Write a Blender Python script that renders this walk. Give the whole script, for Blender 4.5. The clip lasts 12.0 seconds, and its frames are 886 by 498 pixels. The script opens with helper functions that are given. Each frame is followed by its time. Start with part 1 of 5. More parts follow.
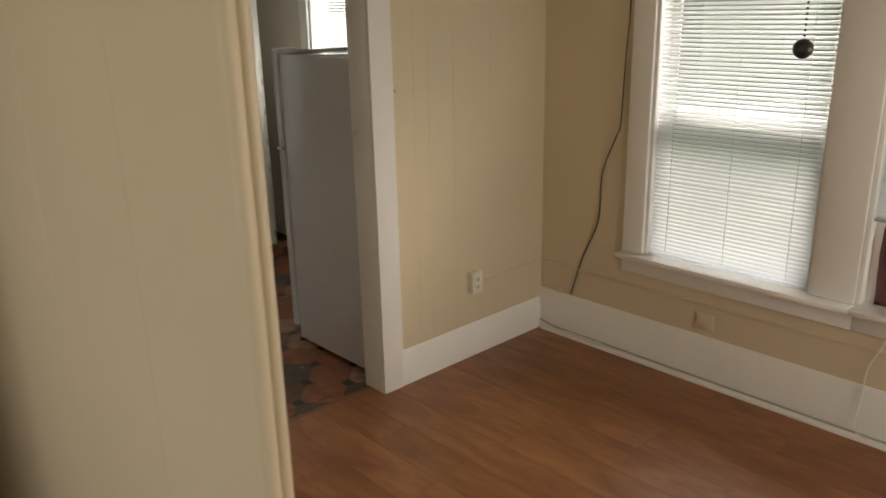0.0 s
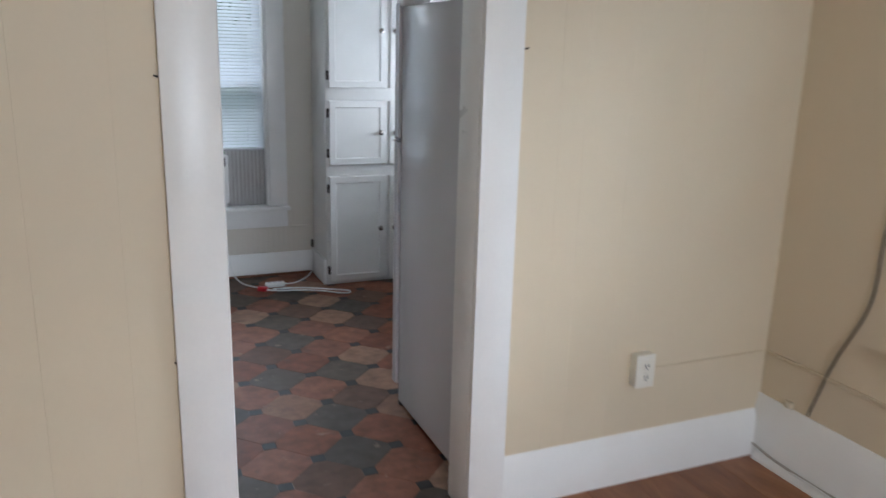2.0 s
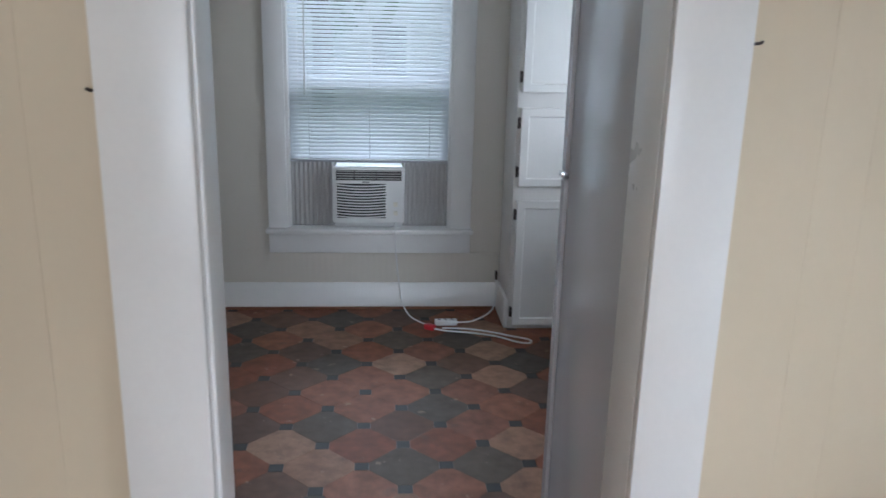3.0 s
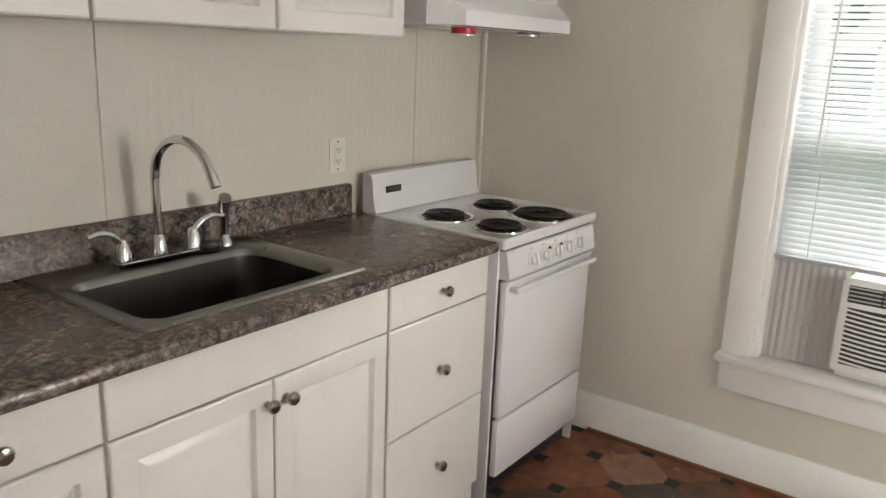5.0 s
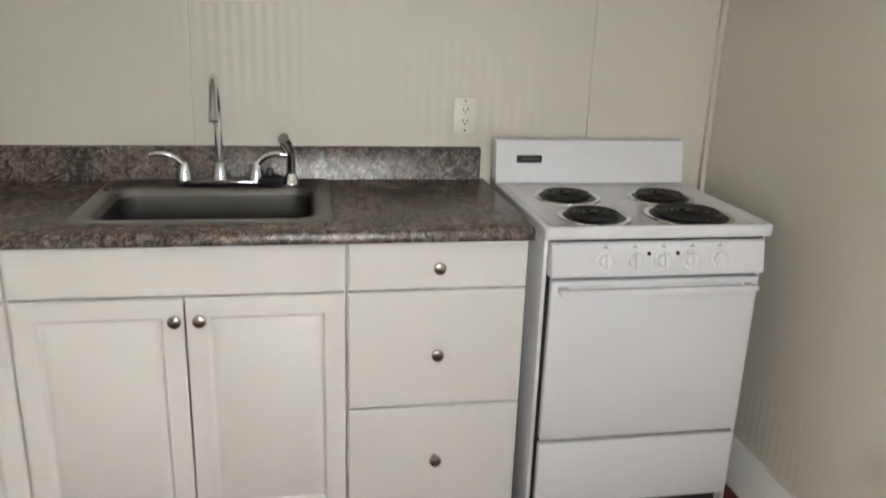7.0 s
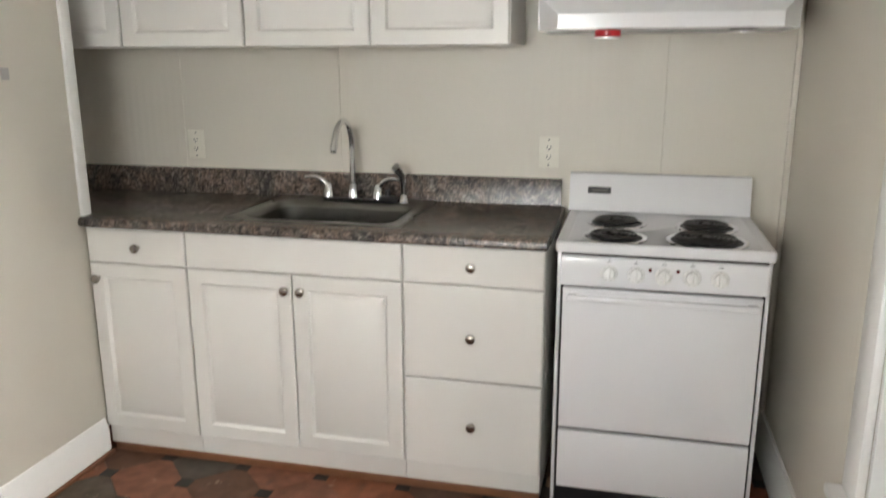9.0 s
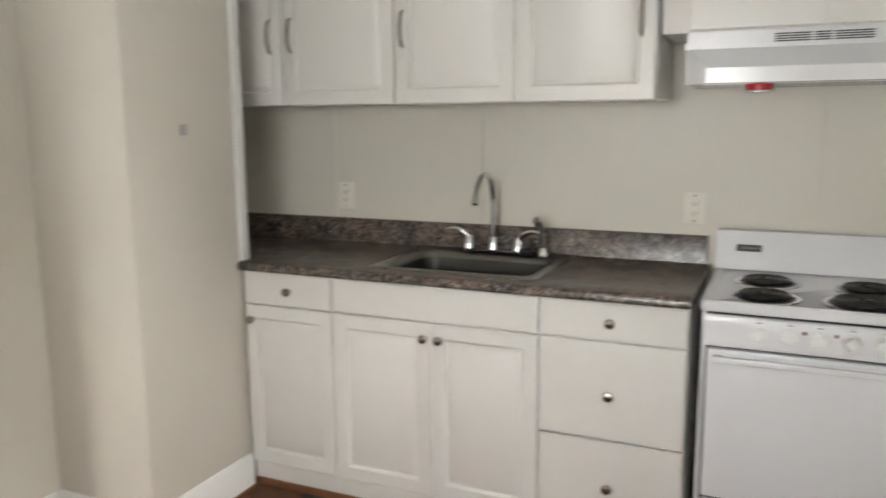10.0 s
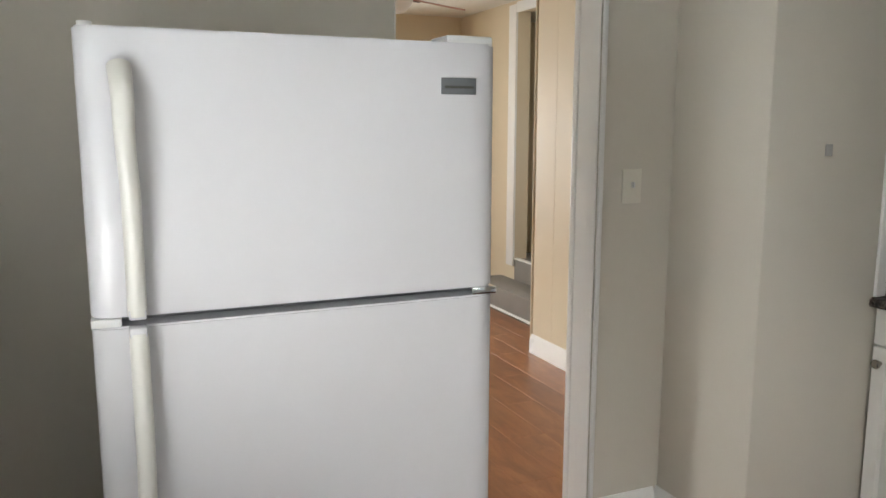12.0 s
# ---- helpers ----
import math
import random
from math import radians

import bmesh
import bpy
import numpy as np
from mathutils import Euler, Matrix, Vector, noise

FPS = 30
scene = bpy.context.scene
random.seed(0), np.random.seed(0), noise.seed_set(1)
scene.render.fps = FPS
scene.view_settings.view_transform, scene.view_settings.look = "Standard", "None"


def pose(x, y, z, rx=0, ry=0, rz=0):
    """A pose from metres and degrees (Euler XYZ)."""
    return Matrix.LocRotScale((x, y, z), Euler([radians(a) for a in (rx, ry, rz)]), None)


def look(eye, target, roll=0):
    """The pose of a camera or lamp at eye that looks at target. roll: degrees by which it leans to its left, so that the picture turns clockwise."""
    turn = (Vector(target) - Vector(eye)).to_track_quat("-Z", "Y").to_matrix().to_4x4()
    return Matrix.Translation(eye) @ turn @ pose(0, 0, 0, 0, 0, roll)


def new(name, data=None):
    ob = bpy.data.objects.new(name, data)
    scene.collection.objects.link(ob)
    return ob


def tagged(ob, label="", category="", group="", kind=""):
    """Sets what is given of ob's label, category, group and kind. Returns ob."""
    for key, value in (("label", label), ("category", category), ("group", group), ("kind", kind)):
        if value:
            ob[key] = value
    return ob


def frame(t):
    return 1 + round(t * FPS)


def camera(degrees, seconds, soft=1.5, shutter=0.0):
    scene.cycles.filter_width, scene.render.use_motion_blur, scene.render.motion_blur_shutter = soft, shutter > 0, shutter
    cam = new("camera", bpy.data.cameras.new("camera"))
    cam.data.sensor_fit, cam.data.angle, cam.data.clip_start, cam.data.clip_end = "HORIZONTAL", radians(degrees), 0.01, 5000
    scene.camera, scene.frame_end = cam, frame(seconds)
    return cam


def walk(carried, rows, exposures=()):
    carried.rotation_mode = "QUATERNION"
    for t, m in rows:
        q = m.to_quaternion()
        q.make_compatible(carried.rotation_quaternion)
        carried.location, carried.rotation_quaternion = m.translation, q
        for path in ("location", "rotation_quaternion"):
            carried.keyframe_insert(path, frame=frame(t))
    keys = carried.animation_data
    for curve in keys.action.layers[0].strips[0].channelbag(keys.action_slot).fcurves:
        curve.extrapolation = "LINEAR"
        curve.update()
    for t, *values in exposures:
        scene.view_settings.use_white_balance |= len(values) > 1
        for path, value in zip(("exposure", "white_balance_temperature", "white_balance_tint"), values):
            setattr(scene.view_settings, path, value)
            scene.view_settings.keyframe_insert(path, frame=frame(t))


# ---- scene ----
cam = camera(59.6, 12.0, shutter=0.35)
PATH = [
    (0, (-3.367, -2.773, 1.859), (-2.068, -1.376, 1.26), -1.2),
    (0.5, (-3.233, -2.729, 1.758), (-1.873, -1.384, 1.173), 0.5),
    (1, (-2.963, -2.591, 1.588), (-1.713, -1.107, 1.099), 2.2),
    (1.5, (-2.553, -2.393, 1.486), (-1.62, -0.694, 0.996), 1.0),
    (2, (-2.18, -2.017, 1.473), (-1.418, -0.234, 0.981), 1.5),
    (2.5, (-1.88, -1.598, 1.494), (-1.522, 0.304, 0.993), 0.5),
    (3, (-1.649, -1.191, 1.482), (-1.493, 0.734, 0.964), 1.4),
    (3.5, (-1.484, -0.776, 1.5), (-1.722, 1.133, 0.953), 1.4),
    (3.7, (-1.467, -0.597, 1.538), (-1.928, 1.266, 0.976), 1.4),
    (5.3, (-1.556, 0.509, 1.445), (-2.77, 2.021, 0.956), 1.4),
    (5.5, (-1.551, 0.647, 1.436), (-2.808, 2.12, 0.936), 0.5),
    (6, (-1.515, 1.02, 1.425), (-2.945, 2.335, 0.951), 2.8),
    (6.5, (-1.29, 1.385, 1.419), (-3.098, 2.046, 0.877), 4.6),
    (7, (-0.956, 1.671, 1.423), (-2.836, 2.023, 0.841), 2.0),
    (7.2, (-0.859, 1.771, 1.425), (-2.728, 2.007, 0.755), 1.5),
    (8.8, (-0.48, 2.437, 1.428), (-2.345, 1.976, 0.872), -0.3),
    (9, (-0.449, 2.468, 1.447), (-2.339, 2.015, 0.977), -0.1),
    (9.5, (-0.424, 2.475, 1.467), (-2.34, 2.0, 1.145), -0.1),
    (10, (-0.428, 2.473, 1.442), (-2.231, 1.675, 1.112), -0.4),
    (10.5, (-0.414, 2.393, 1.465), (-1.93, 1.141, 1.1), -0.2),
    (11, (-0.388, 2.381, 1.465), (-1.57, 0.801, 1.135), 0.1),
    (11.5, (-0.389, 2.381, 1.482), (-1.249, 0.6, 1.184), 0.3),
    (12, (-0.405, 2.377, 1.478), (-1.187, 0.562, 1.171), 0.1),
]
walk(cam, [(t, look(e, g, r)) for t, e, g, r in PATH], [
    (0, 0.15, 7500, 10), (0.5, 0.38, 7200, 10), (1.0, 0.5, 6900, 10), (1.5, 0.75, 6200, 10), (2.0, 0.78, 5450, 9), (2.7, 0.7, 5350, 9), (3.2, 0.72, 5450, 9), (3.5, 1.0, 6100, 10), (3.7, 1.2, 6250, 10),
    (5.3, 1.55, 6900, 10), (7.0, 1.62, 6500, 10), (9.0, 1.68, 6600, 10), (9.5, 1.6, 6600, 10), (10.5, 1.45, 6550, 11), (11, 1.2, 6750, 11), (11.5, 1.12, 6600, 10), (12, 1.0, 6450, 9)])

# ---- world and light ----
world = bpy.data.worlds.new("world")
scene.world = world
world.use_nodes = True
wn = world.node_tree
sky = wn.nodes.new("ShaderNodeTexSky")
sky.sky_type = "NISHITA"
sky.sun_disc = False
sky.sun_elevation = radians(48)
sky.sun_rotation = radians(200)
sky.air_density, sky.dust_density = 1.0, 3.0
wn.links.new(sky.outputs[0], wn.nodes["Background"].inputs[0])
wn.nodes["Background"].inputs[1].default_value = 0.08

sun = new("sun", bpy.data.lights.new("sun", "SUN"))
sun.data.energy, sun.data.angle, sun.data.color = 0.6, radians(12), (1.0, 0.96, 0.9)
sun.matrix_world = look((0, 0, 20), (-3, 9, 0))


def sky_lamp(eye, target, w, h, watts):
    """Added lamp for the bright sky, outside the house above or at an opening."""
    lamp = new("window_light", bpy.data.lights.new("window_light", "AREA"))
    lamp.data.shape, lamp.data.size, lamp.data.size_y = "RECTANGLE", w, h
    lamp.data.energy, lamp.data.color = watts, (1.0, 0.985, 0.96)
    lamp.matrix_world = look(eye, target)
    return lamp


sky_lamp((1.3, -1.62, 3.1), (-0.6, -1.62, 0.9), 2.2, 1.5, 155)
sky_lamp((0.32, 1.84, 1.45), (-1.0, 1.84, 2.75), 0.86, 1.2, 22)
# The next two are added fill behind unseen openings cut in the walls.
sky_lamp((-1.5, -4.85, 1.35), (-1.7, 0.0, 1.2), 1.5, 1.3, 36)
sky_lamp((-4.95, -1.65, 1.5), (-3.0, -1.65, 1.4), 1.5, 1.2, 12)
sky_lamp((-1.72, 4.3, 2.8), (-1.72, 2.2, 1.1), 1.3, 1.5, 40)


# ---- materials ----
def mat(name, color, rough=0.6, metal=0.0, vary=0.06, scale=6.0, grain=0.03, grain_scale=90.0, bump=0.08, bump_scale=160.0,
        coat=0.0, spread=0.0, stretch=(1, 1, 1), ribs=0.0):
    """A surface with stains at one scale, grain at a finer one, fine relief, and a shade of its own for each piece."""
    m = bpy.data.materials.new(name)
    m.use_nodes = True
    nt = m.node_tree
    n, l = nt.nodes, nt.links
    bsdf = n["Principled BSDF"]
    bsdf.inputs["Metallic"].default_value = metal
    bsdf.inputs["Coat Weight"].default_value = coat
    co = n.new("ShaderNodeNewGeometry")
    mp = n.new("ShaderNodeMapping")
    mp.inputs["Scale"].default_value = stretch
    l.new(co.outputs["Position"], mp.inputs[0])
    big, fine = n.new("ShaderNodeTexNoise"), n.new("ShaderNodeTexNoise")
    big.inputs["Scale"].default_value, big.inputs["Detail"].default_value = scale, 4
    fine.inputs["Scale"].default_value, fine.inputs["Detail"].default_value = grain_scale, 2
    l.new(mp.outputs[0], big.inputs["Vector"])
    l.new(mp.outputs[0], fine.inputs["Vector"])
    a = n.new("ShaderNodeMath")
    a.operation = "MULTIPLY_ADD"
    a.inputs[1].default_value, a.inputs[2].default_value = 2 * vary, 1 - vary
    l.new(big.outputs[0], a.inputs[0])
    b = n.new("ShaderNodeMath")
    b.operation = "MULTIPLY_ADD"
    b.inputs[1].default_value = 2 * grain
    l.new(fine.outputs[0], b.inputs[0])
    l.new(a.outputs[0], b.inputs[2])
    val = b
    if spread:
        info = n.new("ShaderNodeObjectInfo")
        c = n.new("ShaderNodeMath")
        c.operation = "MULTIPLY_ADD"
        c.inputs[1].default_value = 2 * spread
        l.new(info.outputs["Random"], c.inputs[0])
        l.new(b.outputs[0], c.inputs[2])
        val = c
    hsv = n.new("ShaderNodeHueSaturation")
    hsv.inputs["Color"].default_value = (*color, 1)
    sub = n.new("ShaderNodeMath")
    sub.operation = "SUBTRACT"
    sub.inputs[1].default_value = grain + spread
    l.new(val.outputs[0], sub.inputs[0])
    l.new(sub.outputs[0], hsv.inputs["Value"])
    l.new(hsv.outputs[0], bsdf.inputs["Base Color"])
    r = n.new("ShaderNodeMath")
    r.operation = "MULTIPLY_ADD"
    wear = min(0.16, 2.4 * vary)
    r.inputs[1].default_value, r.inputs[2].default_value = wear, max(rough - wear / 2, 0.02)
    l.new(big.outputs[0], r.inputs[0])
    l.new(r.outputs[0], bsdf.inputs["Roughness"])
    if bump:
        bt = n.new("ShaderNodeTexNoise")
        bt.inputs["Scale"].default_value, bt.inputs["Detail"].default_value = bump_scale, 3
        l.new(mp.outputs[0], bt.inputs["Vector"])
        bp = n.new("ShaderNodeBump")
        bp.inputs["Strength"].default_value, bp.inputs["Distance"].default_value = bump, 0.004
        l.new(bt.outputs[0], bp.inputs["Height"])
        l.new(bp.outputs[0], bsdf.inputs["Normal"])
        if ribs:
            # narrow upright ribs of the sheet panelling, filled by paint in places
            sep = n.new("ShaderNodeSeparateXYZ")
            l.new(co.outputs["Position"], sep.inputs[0])

            def step(op, p, q):
                k = n.new("ShaderNodeMath")
                k.operation = op
                for i, v in enumerate((p, q)):
                    if isinstance(v, (int, float)):
                        k.inputs[i].default_value = v
                    else:
                        l.new(v, k.inputs[i])
                return k.outputs[0]
            wave = step("SINE", step("MULTIPLY", step("ADD", sep.outputs[0], sep.outputs[1]), 2 * math.pi / 0.034), 0.0)
            soft = step("MAXIMUM", step("SUBTRACT", big.outputs[0], 0.42), 0.0)
            rb = n.new("ShaderNodeBump")
            rb.inputs["Strength"].default_value, rb.inputs["Distance"].default_value = ribs, 0.004
            l.new(step("MULTIPLY", wave, soft), rb.inputs["Height"])
            l.new(bp.outputs[0], rb.inputs["Normal"])
            l.new(rb.outputs[0], bsdf.inputs["Normal"])
    return m


def ramp_mat(name, stops, scale, rough, detail=6, bump=0.1, stretch=(1, 1, 1), spread=0.0, distort=0.0, coat=0.0):
    """Mottled surface: noise through a colour ramp, shifted from piece to piece."""
    m = bpy.data.materials.new(name)
    m.use_nodes = True
    nt = m.node_tree
    n, l = nt.nodes, nt.links
    bsdf = n["Principled BSDF"]
    bsdf.inputs["Roughness"].default_value = rough
    bsdf.inputs["Coat Weight"].default_value = coat
    co = n.new("ShaderNodeNewGeometry")
    mp = n.new("ShaderNodeMapping")
    mp.inputs["Scale"].default_value = stretch
    l.new(co.outputs["Position"], mp.inputs[0])
    if spread:
        own, shift = n.new("ShaderNodeObjectInfo"), n.new("ShaderNodeVectorMath")
        shift.operation = "SCALE"
        shift.inputs[0].default_value = (37, 91, 53)
        l.new(own.outputs["Random"], shift.inputs["Scale"])
        l.new(shift.outputs[0], mp.inputs["Location"])
    tex = n.new("ShaderNodeTexNoise")
    tex.inputs["Scale"].default_value, tex.inputs["Detail"].default_value = scale, detail
    tex.inputs["Distortion"].default_value = distort
    tex.inputs["Roughness"].default_value = 0.65
    l.new(mp.outputs[0], tex.inputs["Vector"])
    fac = tex.outputs[0]
    if spread:
        add = n.new("ShaderNodeMath")
        add.operation = "MULTIPLY_ADD"
        add.inputs[1].default_value = spread
        l.new(own.outputs["Random"], add.inputs[0])
        l.new(fac, add.inputs[2])
        off = n.new("ShaderNodeMath")
        off.operation = "SUBTRACT"
        off.inputs[1].default_value = spread / 2
        l.new(add.outputs[0], off.inputs[0])
        fac = off.outputs[0]
    ramp = n.new("ShaderNodeValToRGB")
    els = ramp.color_ramp.elements
    while len(els) < len(stops):
        els.new(0.5)
    for e, (p, c) in zip(els, stops):
        e.position, e.color = p, (*c, 1)
    l.new(fac, ramp.inputs[0])
    l.new(ramp.outputs[0], bsdf.inputs["Base Color"])
    bp = n.new("ShaderNodeBump")
    bp.inputs["Strength"].default_value, bp.inputs["Distance"].default_value = bump, 0.003
    l.new(tex.outputs[0], bp.inputs["Height"])
    l.new(bp.outputs[0], bsdf.inputs["Normal"])
    return m


LIVING = mat("cream_paint", (0.68, 0.585, 0.43), 0.5, vary=0.05, scale=1.6, grain=0.015, bump=0.05)
KITCHEN = mat("offwhite_paint", (0.68, 0.64, 0.565), 0.45, vary=0.05, scale=1.5, grain=0.015, bump=0.05, ribs=0.5)
KITCHEN_PLAIN = mat("offwhite_smooth_paint", (0.68, 0.64, 0.565), 0.45, vary=0.05, scale=1.5, grain=0.015, bump=0.05)
TRIM = mat("white_gloss_paint", (0.84, 0.835, 0.815), 0.3, vary=0.05, scale=5, grain=0.02, bump=0.06, bump_scale=60)
CEIL = mat("ceiling_paint", (0.78, 0.76, 0.70), 0.8, vary=0.04, scale=2)
CAB = mat("cabinet_thermofoil", (0.745, 0.725, 0.69), 0.32, vary=0.03, scale=3, grain=0.01, bump=0.02)
CAB_OLD = mat("old_cabinet_paint", (0.76, 0.75, 0.72), 0.35, vary=0.06, scale=5, grain=0.02, bump=0.08, bump_scale=70)
ENAMEL = mat("white_enamel", (0.77, 0.77, 0.79), 0.16, vary=0.02, scale=4, grain=0.005, bump=0.0, coat=0.3)
HANDLE_IVORY = mat("ivory_plastic", (0.74, 0.73, 0.68), 0.3, vary=0.03, scale=5, grain=0.01, bump=0.02)
FRIDGE = mat("fridge_enamel", (0.70, 0.695, 0.72), 0.22, vary=0.02, scale=4, grain=0.01, bump=0.06, bump_scale=420)
FRIDGE_SIDE = mat("fridge_side_enamel", (0.66, 0.66, 0.68), 0.14, vary=0.02, scale=4, grain=0.01, bump=0.012, bump_scale=300)
NICKEL = mat("brushed_nickel", (0.40, 0.37, 0.34), 0.22, 1.0, vary=0.05, scale=30, bump=0.0)
CHROME = mat("chrome", (0.75, 0.75, 0.76), 0.07, 1.0, vary=0.02, scale=20, bump=0.0)
# Base colour darkened well below real steel, for the bowl's dark reflections.
STEEL = mat("darkened_steel", (0.15, 0.144, 0.132), 0.36, 1.0, vary=0.1, scale=12, grain=0.05, bump=0.02, stretch=(1, 12, 1))
STEEL_RIM = mat("satin_steel_rim", (0.225, 0.22, 0.21), 0.3, 1.0, vary=0.08, scale=14, grain=0.04, bump=0.02)
BLACK = mat("black_plastic", (0.02, 0.02, 0.022), 0.35, vary=0.1, bump=0.02)
COIL = mat("burner_coil", (0.018, 0.017, 0.016), 0.38, 0.3, vary=0.3, scale=30, bump=0.05)
IRON = mat("dark_hinge", (0.06, 0.05, 0.045), 0.45, 0.7, vary=0.3, scale=40)
PLASTIC = mat("ivory_plastic", (0.79, 0.76, 0.67), 0.35, vary=0.03, bump=0.0)
WHITE_PLASTIC = mat("white_plastic", (0.78, 0.78, 0.77), 0.35, vary=0.03, bump=0.0)
GREY_PLASTIC = mat("grey_badge", (0.16, 0.17, 0.18), 0.35, vary=0.05, bump=0.0)
RED = mat("red_plastic", (0.5, 0.02, 0.03), 0.3, vary=0.05, bump=0.0)
BLIND_RAIL = mat("blind_rail_grey", (0.42, 0.43, 0.45), 0.4, vary=0.03, bump=0.0)
CABLE = mat("black_cable", (0.02, 0.018, 0.016), 0.5, vary=0.1, bump=0.0)
WOODEDGE = mat("shoe_moulding", (0.20, 0.085, 0.04), 0.4, vary=0.2, scale=8, stretch=(3, 3, 3))
GRASS = mat("grass", (0.10, 0.19, 0.05), 0.9, vary=0.35, scale=0.6, grain=0.25, grain_scale=9)
CONCRETE = mat("concrete_walk", (0.42, 0.38, 0.35), 0.85, vary=0.12, scale=1.2, grain=0.1, grain_scale=30)
SIDING = mat("far_siding", (0.62, 0.62, 0.60), 0.7, vary=0.08, scale=0.6)
LEAF = mat("leaves", (0.07, 0.13, 0.04), 0.7, vary=0.35, scale=2, grain=0.2, grain_scale=14)
BARK = mat("bark", (0.10, 0.075, 0.055), 0.9, vary=0.3, scale=6, grain=0.2)
SHINGLE = mat("roof_shingle", (0.12, 0.11, 0.11), 0.9, vary=0.2, scale=3, grain=0.2, grain_scale=20)
CARPET = mat("grey_stair_carpet", (0.23, 0.21, 0.19), 0.95, vary=0.12, scale=5, grain=0.25, grain_scale=240, bump=0.4, bump_scale=300)
FAN_WOOD = mat("fan_blade_wood", (0.28, 0.10, 0.05), 0.4, vary=0.15, scale=6, stretch=(1, 8, 1))
LAMINATE = ramp_mat("laminate_wood", [(0.28, (0.165, 0.063, 0.024)), (0.48, (0.235, 0.094, 0.037)), (0.62, (0.30, 0.128, 0.052)), (0.78, (0.39, 0.185, 0.082))],
                    5, 0.36, detail=6, bump=0.04, stretch=(2.0, 0.5, 1), spread=0.14, distort=0.6)
def tile_mat(name, tones):
    """Printed vinyl tiles: each one of a few near tones, clouded and worn."""
    m = bpy.data.materials.new(name)
    m.use_nodes = True
    n, l = m.node_tree.nodes, m.node_tree.links
    bsdf = n["Principled BSDF"]
    pos, own = n.new("ShaderNodeNewGeometry"), n.new("ShaderNodeObjectInfo")
    tone = n.new("ShaderNodeValToRGB")
    tone.color_ramp.interpolation = "CONSTANT"
    els = tone.color_ramp.elements
    while len(els) < len(tones):
        els.new(0.5)
    for k, (e, c) in enumerate(zip(els, tones)):
        e.position, e.color = k / len(tones), (*c, 1)
    l.new(own.outputs["Random"], tone.inputs[0])

    def cloud(scale, lo, hi, detail):
        t, r = n.new("ShaderNodeTexNoise"), n.new("ShaderNodeMapRange")
        t.inputs["Scale"].default_value, t.inputs["Detail"].default_value, t.inputs["Roughness"].default_value = scale, detail, 0.65
        l.new(pos.outputs["Position"], t.inputs["Vector"])
        r.inputs["From Min"].default_value, r.inputs["From Max"].default_value = 0.3, 0.7
        r.inputs["To Min"].default_value, r.inputs["To Max"].default_value = lo, hi
        l.new(t.outputs[0], r.inputs["Value"])
        return t, r.outputs[0]
    _, shade = cloud(15, 0.64, 1.30, 7)
    _, slate = cloud(9, -1.3, 0.40, 5)
    _, pale = cloud(13, -2.6, 0.5, 4)
    hsv = n.new("ShaderNodeHueSaturation")
    l.new(tone.outputs[0], hsv.inputs["Color"])
    l.new(shade, hsv.inputs["Value"])
    last = hsv.outputs[0]
    for fac, col in ((slate, (0.105, 0.078, 0.058)), (pale, (0.40, 0.27, 0.19))):
        mix = n.new("ShaderNodeMix")
        mix.data_type = "RGBA"
        mix.clamp_factor = True
        l.new(fac, mix.inputs[0])
        l.new(last, mix.inputs[6])
        mix.inputs[7].default_value = (*col, 1)
        last = mix.outputs[2]
    l.new(last, bsdf.inputs["Base Color"])
    bsdf.inputs["Specular IOR Level"].default_value = 0.22
    fine, rough = cloud(60, 0.48, 0.62, 4)
    l.new(rough, bsdf.inputs["Roughness"])
    bp = n.new("ShaderNodeBump")
    bp.inputs["Strength"].default_value, bp.inputs["Distance"].default_value = 0.10, 0.003
    l.new(fine.outputs[0], bp.inputs["Height"])
    l.new(bp.outputs[0], bsdf.inputs["Normal"])
    return m


TILE = tile_mat("terracotta_vinyl", [(0.215, 0.080, 0.042), (0.185, 0.066, 0.036), (0.235, 0.098, 0.056), (0.20, 0.085, 0.052)])
TILE_SLATE = tile_mat("slate_vinyl", [(0.086, 0.069, 0.054), (0.073, 0.061, 0.049), (0.100, 0.076, 0.056)])
TILE_TAN = tile_mat("tan_vinyl", [(0.275, 0.155, 0.098), (0.245, 0.132, 0.082), (0.29, 0.175, 0.115)])
TILE_BROWN = tile_mat("brown_vinyl", [(0.115, 0.058, 0.036), (0.130, 0.070, 0.045), (0.105, 0.062, 0.044)])
DOT = mat("dark_inset", (0.010, 0.008, 0.007), 0.55, vary=0.3, scale=20)
GROUT = mat("vinyl_joint", (0.19, 0.145, 0.115), 0.5, vary=0.2, scale=10)
